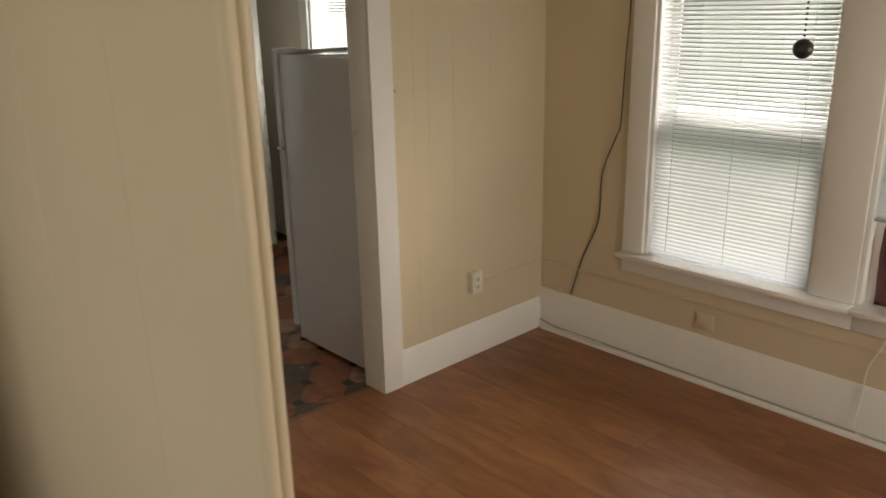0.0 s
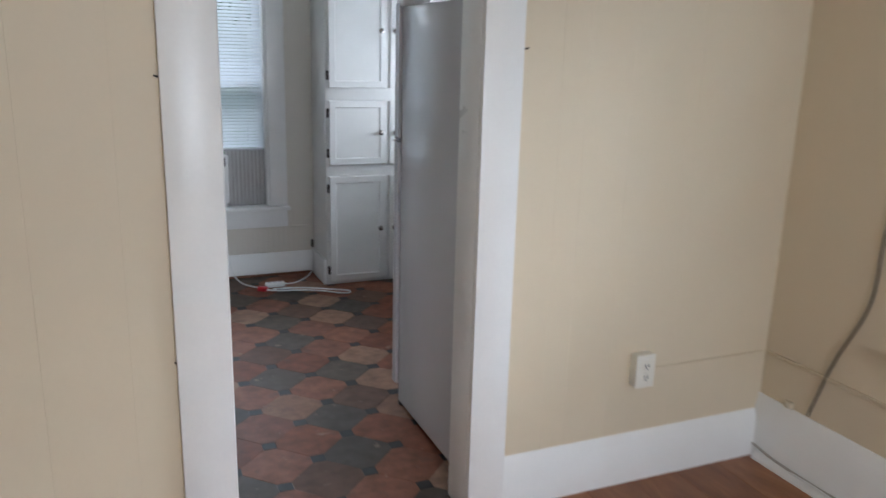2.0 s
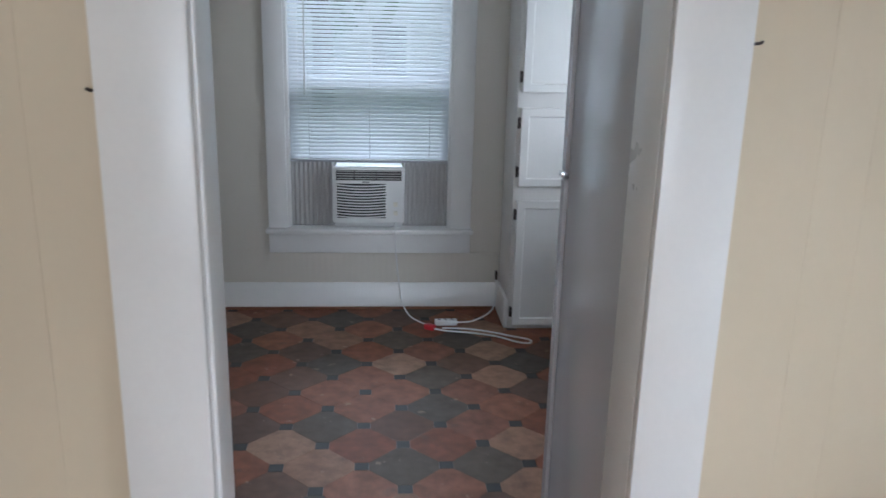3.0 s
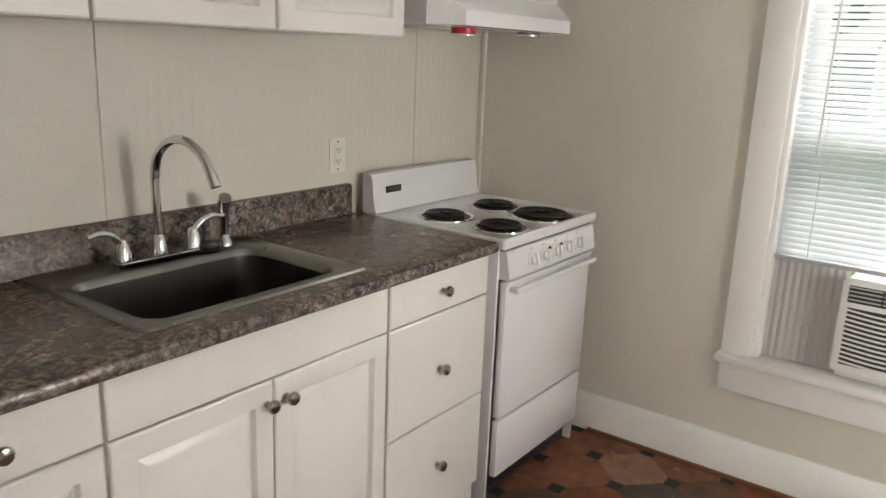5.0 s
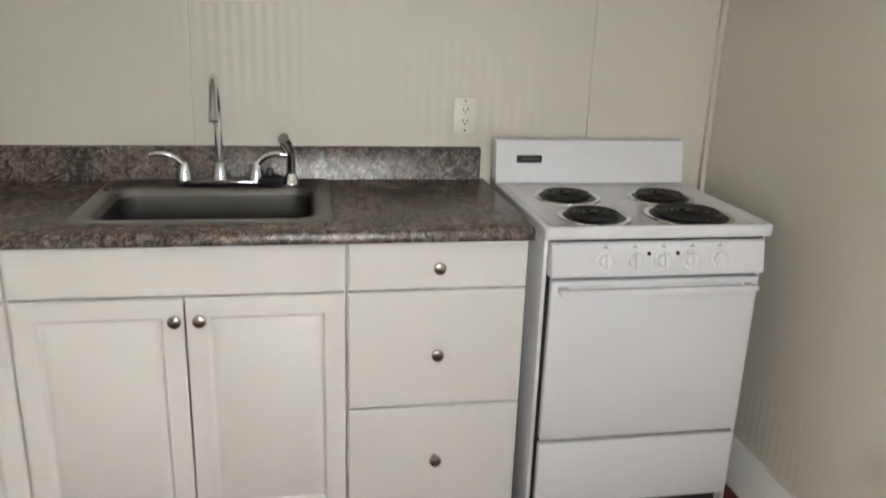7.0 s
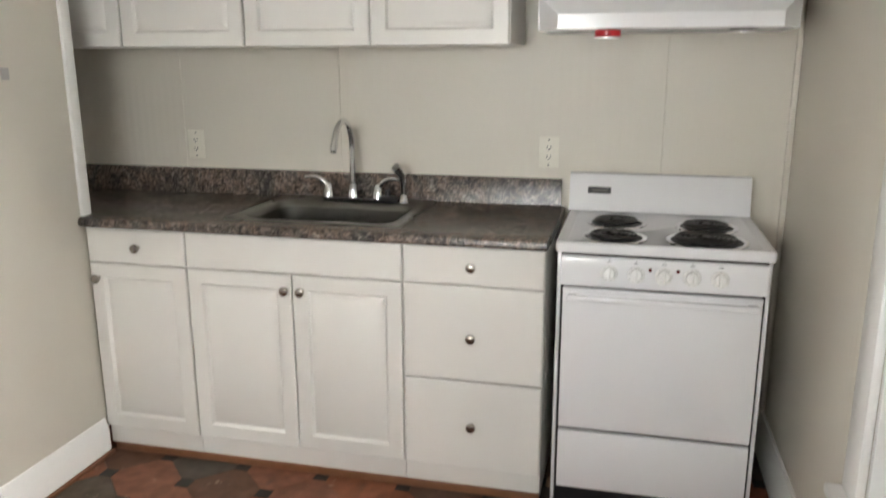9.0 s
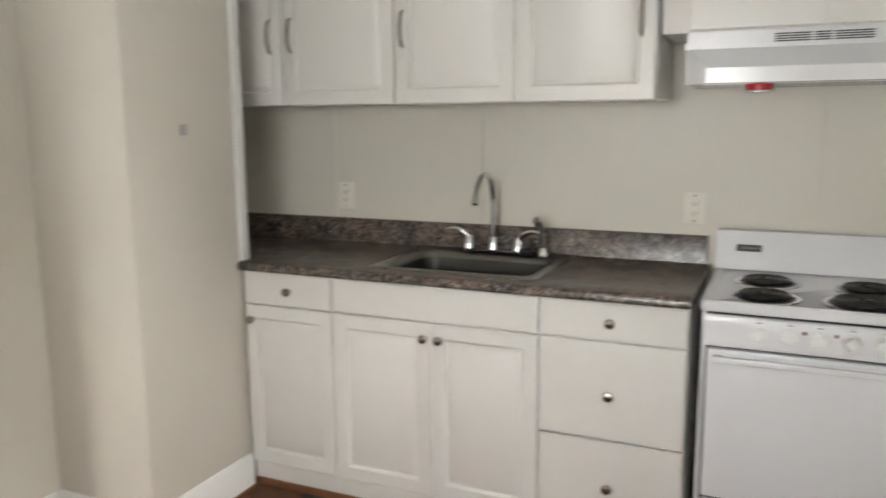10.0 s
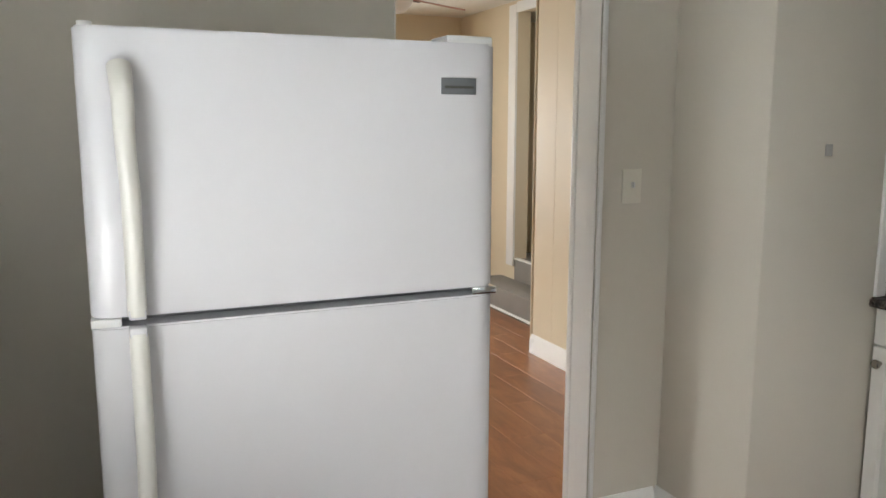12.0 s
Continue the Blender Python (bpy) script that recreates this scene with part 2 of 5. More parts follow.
def granite_mat():
    """Stone-print laminate: soft brown, grey and rust clouds with dark veins and pale flecks, slightly glossy."""
    m = bpy.data.materials.new("granite_laminate")
    m.use_nodes = True
    n, l = m.node_tree.nodes, m.node_tree.links
    bsdf = n["Principled BSDF"]
    pos = n.new("ShaderNodeNewGeometry")

    def noise_at(scale, detail, rough, distort=0.0):
        t = n.new("ShaderNodeTexNoise")
        t.inputs["Scale"].default_value, t.inputs["Detail"].default_value = scale, detail
        t.inputs["Roughness"].default_value, t.inputs["Distortion"].default_value = rough, distort
        l.new(pos.outputs["Position"], t.inputs["Vector"])
        return t.outputs[0]

    def ramp(fac, stops):
        r = n.new("ShaderNodeValToRGB")
        els = r.color_ramp.elements
        while len(els) < len(stops):
            els.new(0.5)
        for e, (p, c) in zip(els, stops):
            e.position, e.color = p, (*c, 1)
        l.new(fac, r.inputs[0])
        return r.outputs[0]

    def mix(fac, a, b):
        k = n.new("ShaderNodeMix")
        k.data_type = "RGBA"
        l.new(fac, k.inputs[0])
        l.new(a, k.inputs[6])
        if isinstance(b, tuple):
            k.inputs[7].default_value = (*b, 1)
        else:
            l.new(b, k.inputs[7])
        return k.outputs[2]
    zone = ramp(noise_at(5.5, 4, 0.55, 0.6), [(0.32, (0.050, 0.044, 0.042)), (0.43, (0.108, 0.086, 0.073)), (0.52, (0.145, 0.098, 0.074)), (0.60, (0.138, 0.115, 0.099)), (0.70, (0.080, 0.069, 0.063))])
    crinkle = n.new("ShaderNodeMapRange")
    crinkle.inputs["From Min"].default_value, crinkle.inputs["From Max"].default_value = 0.36, 0.66
    crinkle.inputs["To Min"].default_value, crinkle.inputs["To Max"].default_value = 0.15, 2.1
    l.new(noise_at(38, 6, 0.66, 1.6), crinkle.inputs["Value"])
    hsv = n.new("ShaderNodeHueSaturation")
    l.new(zone, hsv.inputs["Color"])
    l.new(crinkle.outputs[0], hsv.inputs["Value"])
    hsv.inputs["Saturation"].default_value = 0.85
    fleck = ramp(noise_at(30, 6, 0.65, 1.2), [(0.58, (0, 0, 0)), (0.68, (0.75, 0.75, 0.75))])
    col = mix(fleck, hsv.outputs[0], (0.36, 0.30, 0.26))
    vein = ramp(noise_at(15, 7, 0.68, 1.6), [(0.44, (0, 0, 0)), (0.49, (0.8, 0.8, 0.8)), (0.53, (0, 0, 0))])
    col = mix(vein, col, (0.022, 0.019, 0.020))
    l.new(col, bsdf.inputs["Base Color"])
    bsdf.inputs["Roughness"].default_value = 0.26
    bp = n.new("ShaderNodeBump")
    bp.inputs["Strength"].default_value, bp.inputs["Distance"].default_value = 0.03, 0.002
    l.new(noise_at(220, 2, 0.5), bp.inputs["Height"])
    l.new(bp.outputs[0], bsdf.inputs["Normal"])
    return m


GRANITE = granite_mat()
CORRUGATED = mat("accordion_vinyl", (0.44, 0.43, 0.42), 0.45, vary=0.05, bump=0.02)
SILVER_WRAP = mat("maroon_patterned_plastic", (0.16, 0.06, 0.065), 0.25, vary=0.5, scale=9, grain=0.1, bump=0.5, bump_scale=14)


def glass_mat():
    m = bpy.data.materials.new("window_glass")
    m.use_nodes = True
    b = m.node_tree.nodes["Principled BSDF"]
    b.inputs["Base Color"].default_value = (0.95, 0.98, 0.97, 1)
    b.inputs["Roughness"].default_value = 0.02
    b.inputs["Transmission Weight"].default_value = 1.0
    b.inputs["IOR"].default_value = 1.05
    return m


LENS_RED = mat("indicator_lens", (0.12, 0.010, 0.010), 0.25, vary=0.1)
GLASS = glass_mat()


def slat_mat():
    """White vinyl that lets some daylight through."""
    m = bpy.data.materials.new("blind_slat_vinyl")
    m.use_nodes = True
    n, l = m.node_tree.nodes, m.node_tree.links
    b = n["Principled BSDF"]
    b.inputs["Base Color"].default_value = (0.82, 0.83, 0.84, 1)
    b.inputs["Roughness"].default_value = 0.4
    tr, mix = n.new("ShaderNodeBsdfTranslucent"), n.new("ShaderNodeMixShader")
    tr.inputs["Color"].default_value = (0.8, 0.83, 0.87, 1)
    mix.inputs[0].default_value = 0.8
    l.new(b.outputs[0], mix.inputs[1])
    l.new(tr.outputs[0], mix.inputs[2])
    l.new(mix.outputs[0], n["Material Output"].inputs["Surface"])
    return m


SLAT = slat_mat()


# ---- building tools ----
def box(bm, x0, x1, y0, y1, z0, z1, bev=0.0, seg=2):
    r = bmesh.ops.create_cube(bm, size=1.0)
    vs = r["verts"]
    for v in vs:
        v.co = Vector(((x0 + x1) / 2 + v.co.x * (x1 - x0), (y0 + y1) / 2 + v.co.y * (y1 - y0), (z0 + z1) / 2 + v.co.z * (z1 - z0)))
    if bev:
        es = list({e for v in vs for e in v.link_edges})
        bmesh.ops.bevel(bm, geom=es, offset=bev, segments=seg, affect="EDGES", profile=0.5)
    return bm


def boxes(*dims, bev=0.0):
    bm = bmesh.new()
    for d in dims:
        box(bm, *d, bev=bev)
    return bm


def cyl(bm, a, b, r0, r1=None, seg=20, caps=True):
    a, b = Vector(a), Vector(b)
    m = Matrix.Translation((a + b) / 2) @ (b - a).to_track_quat("Z", "Y").to_matrix().to_4x4()
    bmesh.ops.create_cone(bm, cap_ends=caps, segments=seg, radius1=r0, radius2=r0 if r1 is None else r1, depth=(b - a).length, matrix=m)
    return bm


def lathe(bm, profile, centre, axis="Z", seg=24, sx=1.0, sy=1.0):
    """Turn (radius, height) pairs round an axis through centre."""
    c = Vector(centre)
    rings = []
    for r, h in profile:
        ring = []
        for i in range(seg):
            a = 2 * math.pi * i / seg
            p = (r * math.cos(a) * sx, r * math.sin(a) * sy, h)
            if axis == "X":
                p = (p[2], p[0], p[1])
            elif axis == "Y":
                p = (p[0], p[2], p[1])
            ring.append(bm.verts.new(c + Vector(p)))
        rings.append(ring)
    for q, w in zip(rings, rings[1:]):
        for i in range(seg):
            bm.faces.new((q[i], q[(i + 1) % seg], w[(i + 1) % seg], w[i]))
    bm.faces.new(rings[0][::-1])
    bm.faces.new(rings[-1])
    bmesh.ops.recalc_face_normals(bm, faces=bm.faces[:])
    return bm


def tube(bm, pts, r, seg=10, steps=6):
    """A round tube along a smooth curve through pts."""
    P = [Vector(p) for p in pts]
    path = []
    for i in range(len(P) - 1):
        p0, p1, p2, p3 = P[max(i - 1, 0)], P[i], P[i + 1], P[min(i + 2, len(P) - 1)]
        for k in range(steps):
            t = k / steps
            path.append(0.5 * ((2 * p1) + (p2 - p0) * t + (2 * p0 - 5 * p1 + 4 * p2 - p3) * t * t + (3 * p1 - p0 - 3 * p2 + p3) * t ** 3))
    path.append(P[-1])
    rings = []
    up = Vector((0.31, 0.17, 0.93))
    for i, p in enumerate(path):
        d = (path[min(i + 1, len(path) - 1)] - path[max(i - 1, 0)]).normalized()
        s = d.cross(up)
        s = (s if s.length > 1e-4 else d.orthogonal()).normalized()
        u = s.cross(d).normalized()
        up = u
        rr = r(i / (len(path) - 1)) if callable(r) else r
        rings.append([bm.verts.new(p + rr * (math.cos(2 * math.pi * k / seg) * s + math.sin(2 * math.pi * k / seg) * u)) for k in range(seg)])
    for q, w in zip(rings, rings[1:]):
        for k in range(seg):
            bm.faces.new((q[k], q[(k + 1) % seg], w[(k + 1) % seg], w[k]))
    bm.faces.new(rings[0][::-1])
    bm.faces.new(rings[-1])
    bmesh.ops.recalc_face_normals(bm, faces=bm.faces[:])
    return bm


def prism(bm, outline, a, b, axis):
    """Extrude a closed outline of pairs from a to b along an axis."""
    def at(p, h):
        return {"X": (h, p[0], p[1]), "Y": (p[0], h, p[1]), "Z": (p[0], p[1], h)}[axis]
    lo, hi = [bm.verts.new(at(p, a)) for p in outline], [bm.verts.new(at(p, b)) for p in outline]
    n = len(outline)
    for i in range(n):
        bm.faces.new((lo[i], lo[(i + 1) % n], hi[(i + 1) % n], hi[i]))
    bm.faces.new(lo[::-1])
    bm.faces.new(hi)
    bmesh.ops.recalc_face_normals(bm, faces=bm.faces[:])
    return bm


def as_mesh(name, bm, material, smooth=True):
    me = bpy.data.meshes.new(name)
    bm.to_mesh(me)
    bm.free()
    me.materials.append(material)
    if smooth:
        me.polygons.foreach_set("use_smooth", [True] * len(me.polygons))
        me.set_sharp_from_angle(angle=radians(35))
    return me


def part(name, bm, material, parent, label="", smooth=True):
    ob = new(name, as_mesh(name, bm, material, smooth))
    ob.parent = parent
    ob.matrix_parent_inverse = parent.matrix_world.inverted() if parent.parent is None else (parent.parent.matrix_basis @ parent.matrix_parent_inverse @ parent.matrix_basis).inverted()
    if label:
        ob["label"] = label
    return ob


def thing(name, base, label, category, group=""):
    ob = new(name)
    ob.empty_display_size = 0.05
    ob.location = base
    ob.matrix_world = Matrix.Translation(base)
    return tagged(ob, label, category, group)


def solo(name, bm, material, label, category, group="", kind=""):
    return tagged(new(name, as_mesh(name, bm, material)), label, category, group, kind)


def setting(name, bm, material, label="", category=""):
    return tagged(new(name, as_mesh(name, bm, material)), label, category, "", "structure")


# ---- structure: walls ----
ZC = 2.53
W, E, N, S = -3.37, 0.02, 3.022, 0.15          # kitchen faces
LN = 0.015                                     # living room face of the doorway wall
DL, DR, DH = -1.934, -1.207, 2.06              # doorway


def wall_with_holes(axis, at0, at1, u0, u1, holes, z1=ZC):
    """A wall slab between at0 and at1 on its axis, from u0 to u1, with holes (u0, u1, z0, z1)."""
    bm = bmesh.new()
    cuts = sorted({u0, u1, *[h[0] for h in holes], *[h[1] for h in holes]})
    for a, b in zip(cuts, cuts[1:]):
        zs = [(0.0, z1)]
        for h in holes:
            if h[0] <= a + 1e-6 and h[1] >= b - 1e-6:
                zs = [(0.0, h[2]), (h[3], z1)]
        for q, w in zs:
            if w - q > 1e-4:
                if axis == "X":
                    box(bm, at0, at1, a, b, q, w)
                else:
                    box(bm, a, b, at0, at1, q, w)
    return bm


LW1, LW2 = (-1.525, -0.67, 0.605, 2.06), (-2.57, -1.715, 0.605, 2.06)
KE = (1.40, 2.28, 0.75, 2.06)
KN = (-2.17, -1.27, 0.47, 2.06)
LS = -4.6
setting("wall_doorway", wall_with_holes("Y", LN + 0.007, LN + 0.06, -4.6, E, [(DL, DR, 0.0, DH)]), LIVING, "cream painted panelled wall with a cased doorway", "wall")
setting("wall_kitchen_south", wall_with_holes("Y", LN + 0.0605, S, W, E, [(DL, DR, 0.0, DH)]), KITCHEN_PLAIN, "off-white painted kitchen wall beside the doorway", "wall")
setting("wall_east_living", wall_with_holes("X", E, E + 0.16, LS, 0.075, [(h[0], h[1], h[2] - 0.02, h[3]) for h in (LW1, LW2)]), LIVING, "cream painted wall with a pair of windows", "wall")
setting("wall_east_kitchen", wall_with_holes("X", E, E + 0.16, 0.0755, N + 0.16, [(KE[0], KE[1], KE[2] - 0.02, KE[3])]), KITCHEN_PLAIN, "off-white painted kitchen wall", "wall")
setting("wall_north", wall_with_holes("Y", N, N + 0.16, W - 0.12, E, [(KN[0], KN[1], KN[2] - 0.02, KN[3])]), KITCHEN, "off-white painted kitchen wall with a window", "wall")
setting("wall_west", boxes((W - 0.12, W - 0.006, S, N, 0, ZC)), KITCHEN, "off-white panelled kitchen wall behind the counter", "wall")
CHX, CHY, CHW = -2.252, 0.59, -2.80
setting("wall_chase", boxes((CHW, CHX, S, CHY, 0, ZC), bev=0.006), KITCHEN_PLAIN, "off-white boxed-out wall beside the counter", "wall")
# Unseen opening, cut only to let an added fill lamp in.
setting("wall_south_living", wall_with_holes("Y", LS - 0.12, LS, -4.6, E + 0.16, [(-2.25, -0.75, 0.7, 2.0)]), LIVING, "cream painted far wall", "wall")
HX = -3.60
# Opening widened out of sight, and one cut behind, for added fill light.
setting("wall_hall", wall_with_holes("X", HX - 0.12, HX, LS, LN, [(-3.47, -0.90, 0.0, 2.44)]), LIVING, "cream painted wall with a doorway above two steps", "wall")
setting("wall_hall_back", wall_with_holes("X", -4.72, -4.6, LS - 0.12, 0.075, [(-2.4, -0.9, 0.9, 2.1)]), KITCHEN, "plain hall wall beyond the steps", "wall")
setting("ceiling_living", boxes((-4.72, E + 0.16, LS - 0.12, LN + 0.06, ZC, ZC + 0.1)), CEIL, "white painted ceiling", "ceiling")
setting("ceiling_kitchen", boxes((W - 0.12, E + 0.16, LN + 0.0605, N + 0.16, ZC, ZC + 0.1)), CEIL, "white painted kitchen ceiling", "ceiling")
setting("floor_living_base", boxes((-4.6, E, LS, 0.118, -0.1, -0.008)), GROUT, "subfloor under the laminate planks", "floor")
setting("floor_kitchen_base", boxes((W, E, 0.1185, N, -0.1, -0.003)), GROUT, "joint-coloured base of the vinyl tiles", "floor")

# thin panelled partition that ends at the steps, with its corner moulding
PX0, PX1, PEND = -2.952, -2.940, -2.005
part_wall = setting("wall_partition", boxes((PX0, PX1, PEND + 0.008, LN, 0, ZC)), LIVING, "thin cream panelled partition", "wall")
bm = bmesh.new()
for x, y, r in ((PX0 - 0.004, PEND, 0.012), (PX1 + 0.004, PEND + 0.002, 0.010)):
    tube(bm, [(x, y, 0), (x, y, ZC / 2), (x, y, ZC)], r, seg=14, steps=1)
part("corner_moulding", bm, LIVING, part_wall, "rounded corner moulding with a dark gap")


# ---- wall panelling: sheets with grooves between them ----
def panels_y(parent, y0, y1, edges, z0, z1, gap, material, bev=0.0009):
    for a, b in zip(edges, edges[1:]):
        part("panel", box(bmesh.new(), a + gap, b - gap, y0, y1, z0, z1, bev=bev, seg=1), material, parent, smooth=False)


def panels_x(parent, x0, x1, edges, z0, z1, gap, material):
    for a, b in zip(edges, edges[1:]):
        part("panel", box(bmesh.new(), x0, x1, a + gap, b - gap, z0, z1, bev=0.002, seg=1), material, parent, smooth=False)


wall_n = bpy.data.objects["wall_doorway"]
panels_y(wall_n, LN, LN + 0.008, [-1.08, -0.941, -0.852, -0.682, -0.419, E], 0.0, ZC - 0.002, 0.0001, LIVING, 0.0005)
panels_y(wall_n, LN, LN + 0.008, [PX1 + 0.001, -2.70, -2.391, -2.182, DL - 0.13], 0.0, ZC - 0.002, 0.0001, LIVING, 0.0006)
panels_y(wall_n, LN, LN + 0.008, [DL - 0.13, DR + 0.122], DH, ZC - 0.002, 0.0008, LIVING)
wall_w = bpy.data.objects["wall_west"]
panels_x(wall_w, W - 0.0065, W, [S, 0.66, 1.352, 2.587, N], 0.0, ZC - 0.002, 0.0007, KITCHEN)
panels_x(part_wall, PX0 - 0.005, PX0, [PEND + 0.016, -1.66, -1.22, -0.61, 0.0], 0.0, ZC - 0.002, 0.0003, LIVING)
panels_x(part_wall, PX1, PX1 + 0.005, [PEND + 0.016, -1.75, -1.22, -0.61, 0.0], 0.0, ZC - 0.002, 0.0003, LIVING)


# ---- trim ----
def base_profile(h, t):
    """Old baseboard: flat board, stepped cap."""
    return [(0, 0), (t, 0), (t, h - 0.045), (t - 0.004, h - 0.038), (t - 0.004, h - 0.026), (t - 0.010, h - 0.012), (t - 0.014, h), (0, h)]


def baseboard(along, a, b, face, sign, h, t=0.02, material=None, name="baseboard"):
    """A baseboard on a wall face; sign points from the wall into the room."""
    prof = [(face + sign * p, z) for p, z in base_profile(h, t)]
    bm = prism(bmesh.new(), prof, a, b, "Y" if along == "Y" else "X")
    return setting(name, bm, material or TRIM, "white painted wooden baseboard", "baseboard")


baseboard("X", DR + 0.1255, 0.0, LN, -1, 0.19, 0.016)
baseboard("X", PX1 + 0.02, DL - 0.1355, LN, -1, 0.19, 0.016)
baseboard("Y", LS, LN - 0.0005, E, -1, 0.25, 0.02)
baseboard("Y", PEND + 0.005, LN - 0.02, PX1 + 0.0055, 1, 0.13, 0.014)
baseboard("X", CHX + 0.0205, DL - 0.025, S, 1, 0.138, 0.02)
baseboard("Y", S, CHY + 0.019, CHX, 1, 0.138, 0.02)
baseboard("X", CHW + 0.03, CHX, CHY, 1, 0.138, 0.02)
baseboard("X", W, -0.988, N, -1, 0.152, 0.025)
baseboard("Y", S + 0.021, 2.66, E, -1, 0.165, 0.02)
baseboard("X", -1.10, E - 0.021, S, 1, 0.15, 0.02)
# shoe mouldings
setting("trim_shoe_living", prism(bmesh.new(), [(-0.0005, 0), (-0.024, 0), (-0.023, 0.012), (-0.014, 0.022), (-0.0005, 0.026)], LS, -0.02, "Y"), TRIM, "white painted shoe moulding", "trim")
setting("trim_shoe_north", boxes((CHW + 0.05, -0.99, N - 0.037, N - 0.0255, 0, 0.016), bev=0.003), WOODEDGE, "brown wooden shoe strip", "trim")
setting("trim_shoe_counter", boxes((-2.8135, -2.797, CHY + 0.022, 2.236, 0, 0.030), bev=0.004), WOODEDGE, "brown wooden shoe strip under the cabinets", "trim")
setting("trim_shoe_chase", boxes((CHW + 0.02, CHX + 0.03, CHY + 0.0205, CHY + 0.032, 0, 0.016), bev=0.003), WOODEDGE, "brown wooden shoe strip", "trim")
setting("trim_shoe_chase_side", boxes((CHX + 0.0205, CHX + 0.032, S + 0.03, CHY + 0.02, 0, 0.016), bev=0.003), WOODEDGE, "brown wooden shoe strip", "trim")
setting("trim_threshold", prism(bmesh.new(), [(0.108, 0.0), (0.112, 0.0025), (0.122, 0.0025), (0.126, 0.0)], DL + 0.004, DR - 0.004, "X"), WOODEDGE, "brown metal-edged threshold strip", "trim")

# doorway: jambs, stops, casing with backband
door = thing("door_frame", ((DL + DR) / 2, 0.07, 0), "white painted cased doorway without a door", "door frame")
door["kind"] = "structure"
J0, J1 = LN, S + 0.004
part("jamb", boxes((DL - 0.0005, DL + 0.003, J0, J1, 0, DH), bev=0.001), TRIM, door)
part("jamb", boxes((DR - 0.003, DR + 0.0005, J0, J1, 0, DH), bev=0.001), TRIM, door)
part("head_jamb", boxes((DL + 0.003, DR - 0.003, J0, J1, DH - 0.014, DH), bev=0.002), TRIM, door)
part("casing", boxes((DL - 0.138, DL + 0.0025, LN - 0.022, LN - 0.0005, 0, DH + 0.13), bev=0.004), TRIM, door)
part("casing", boxes((DR - 0.0025, DR + 0.125, LN - 0.022, LN - 0.0005, 0, DH + 0.13), bev=0.004), TRIM, door)
part("head_casing", boxes((DL + 0.003, DR - 0.003, LN - 0.021, LN - 0.0005, DH, DH + 0.13), bev=0.004), TRIM, door)
part("stop_bead", tube(bmesh.new(), [(DL + 0.003, LN + 0.012, 0), (DL + 0.003, LN + 0.012, DH / 2), (DL + 0.003, LN + 0.012, DH - 0.016)], 0.006, seg=10, steps=1), TRIM, door)
part("edge_bead", boxes((DL - 0.022, DL - 0.002, S + 0.0045, S + 0.014, 0, DH), bev=0.004), TRIM, door)

# kitchen corner battens
setting("trim_corner_batten", boxes((W + 0.0005, W + 0.022, N - 0.02, N - 0.0005, 0.17, ZC - 0.002), bev=0.005), KITCHEN, "cream painted corner batten", "trim")
setting("trim_chase_batten", boxes((CHW - 0.012, CHW + 0.034, CHY + 0.0005, CHY + 0.014, 0.917, ZC - 0.002), (CHW - 0.012, CHW - 0.0005, CHY - 0.03, CHY + 0.0005, 0.917, ZC - 0.002), bev=0.003), TRIM, "white painted edge batten above the counter", "trim")


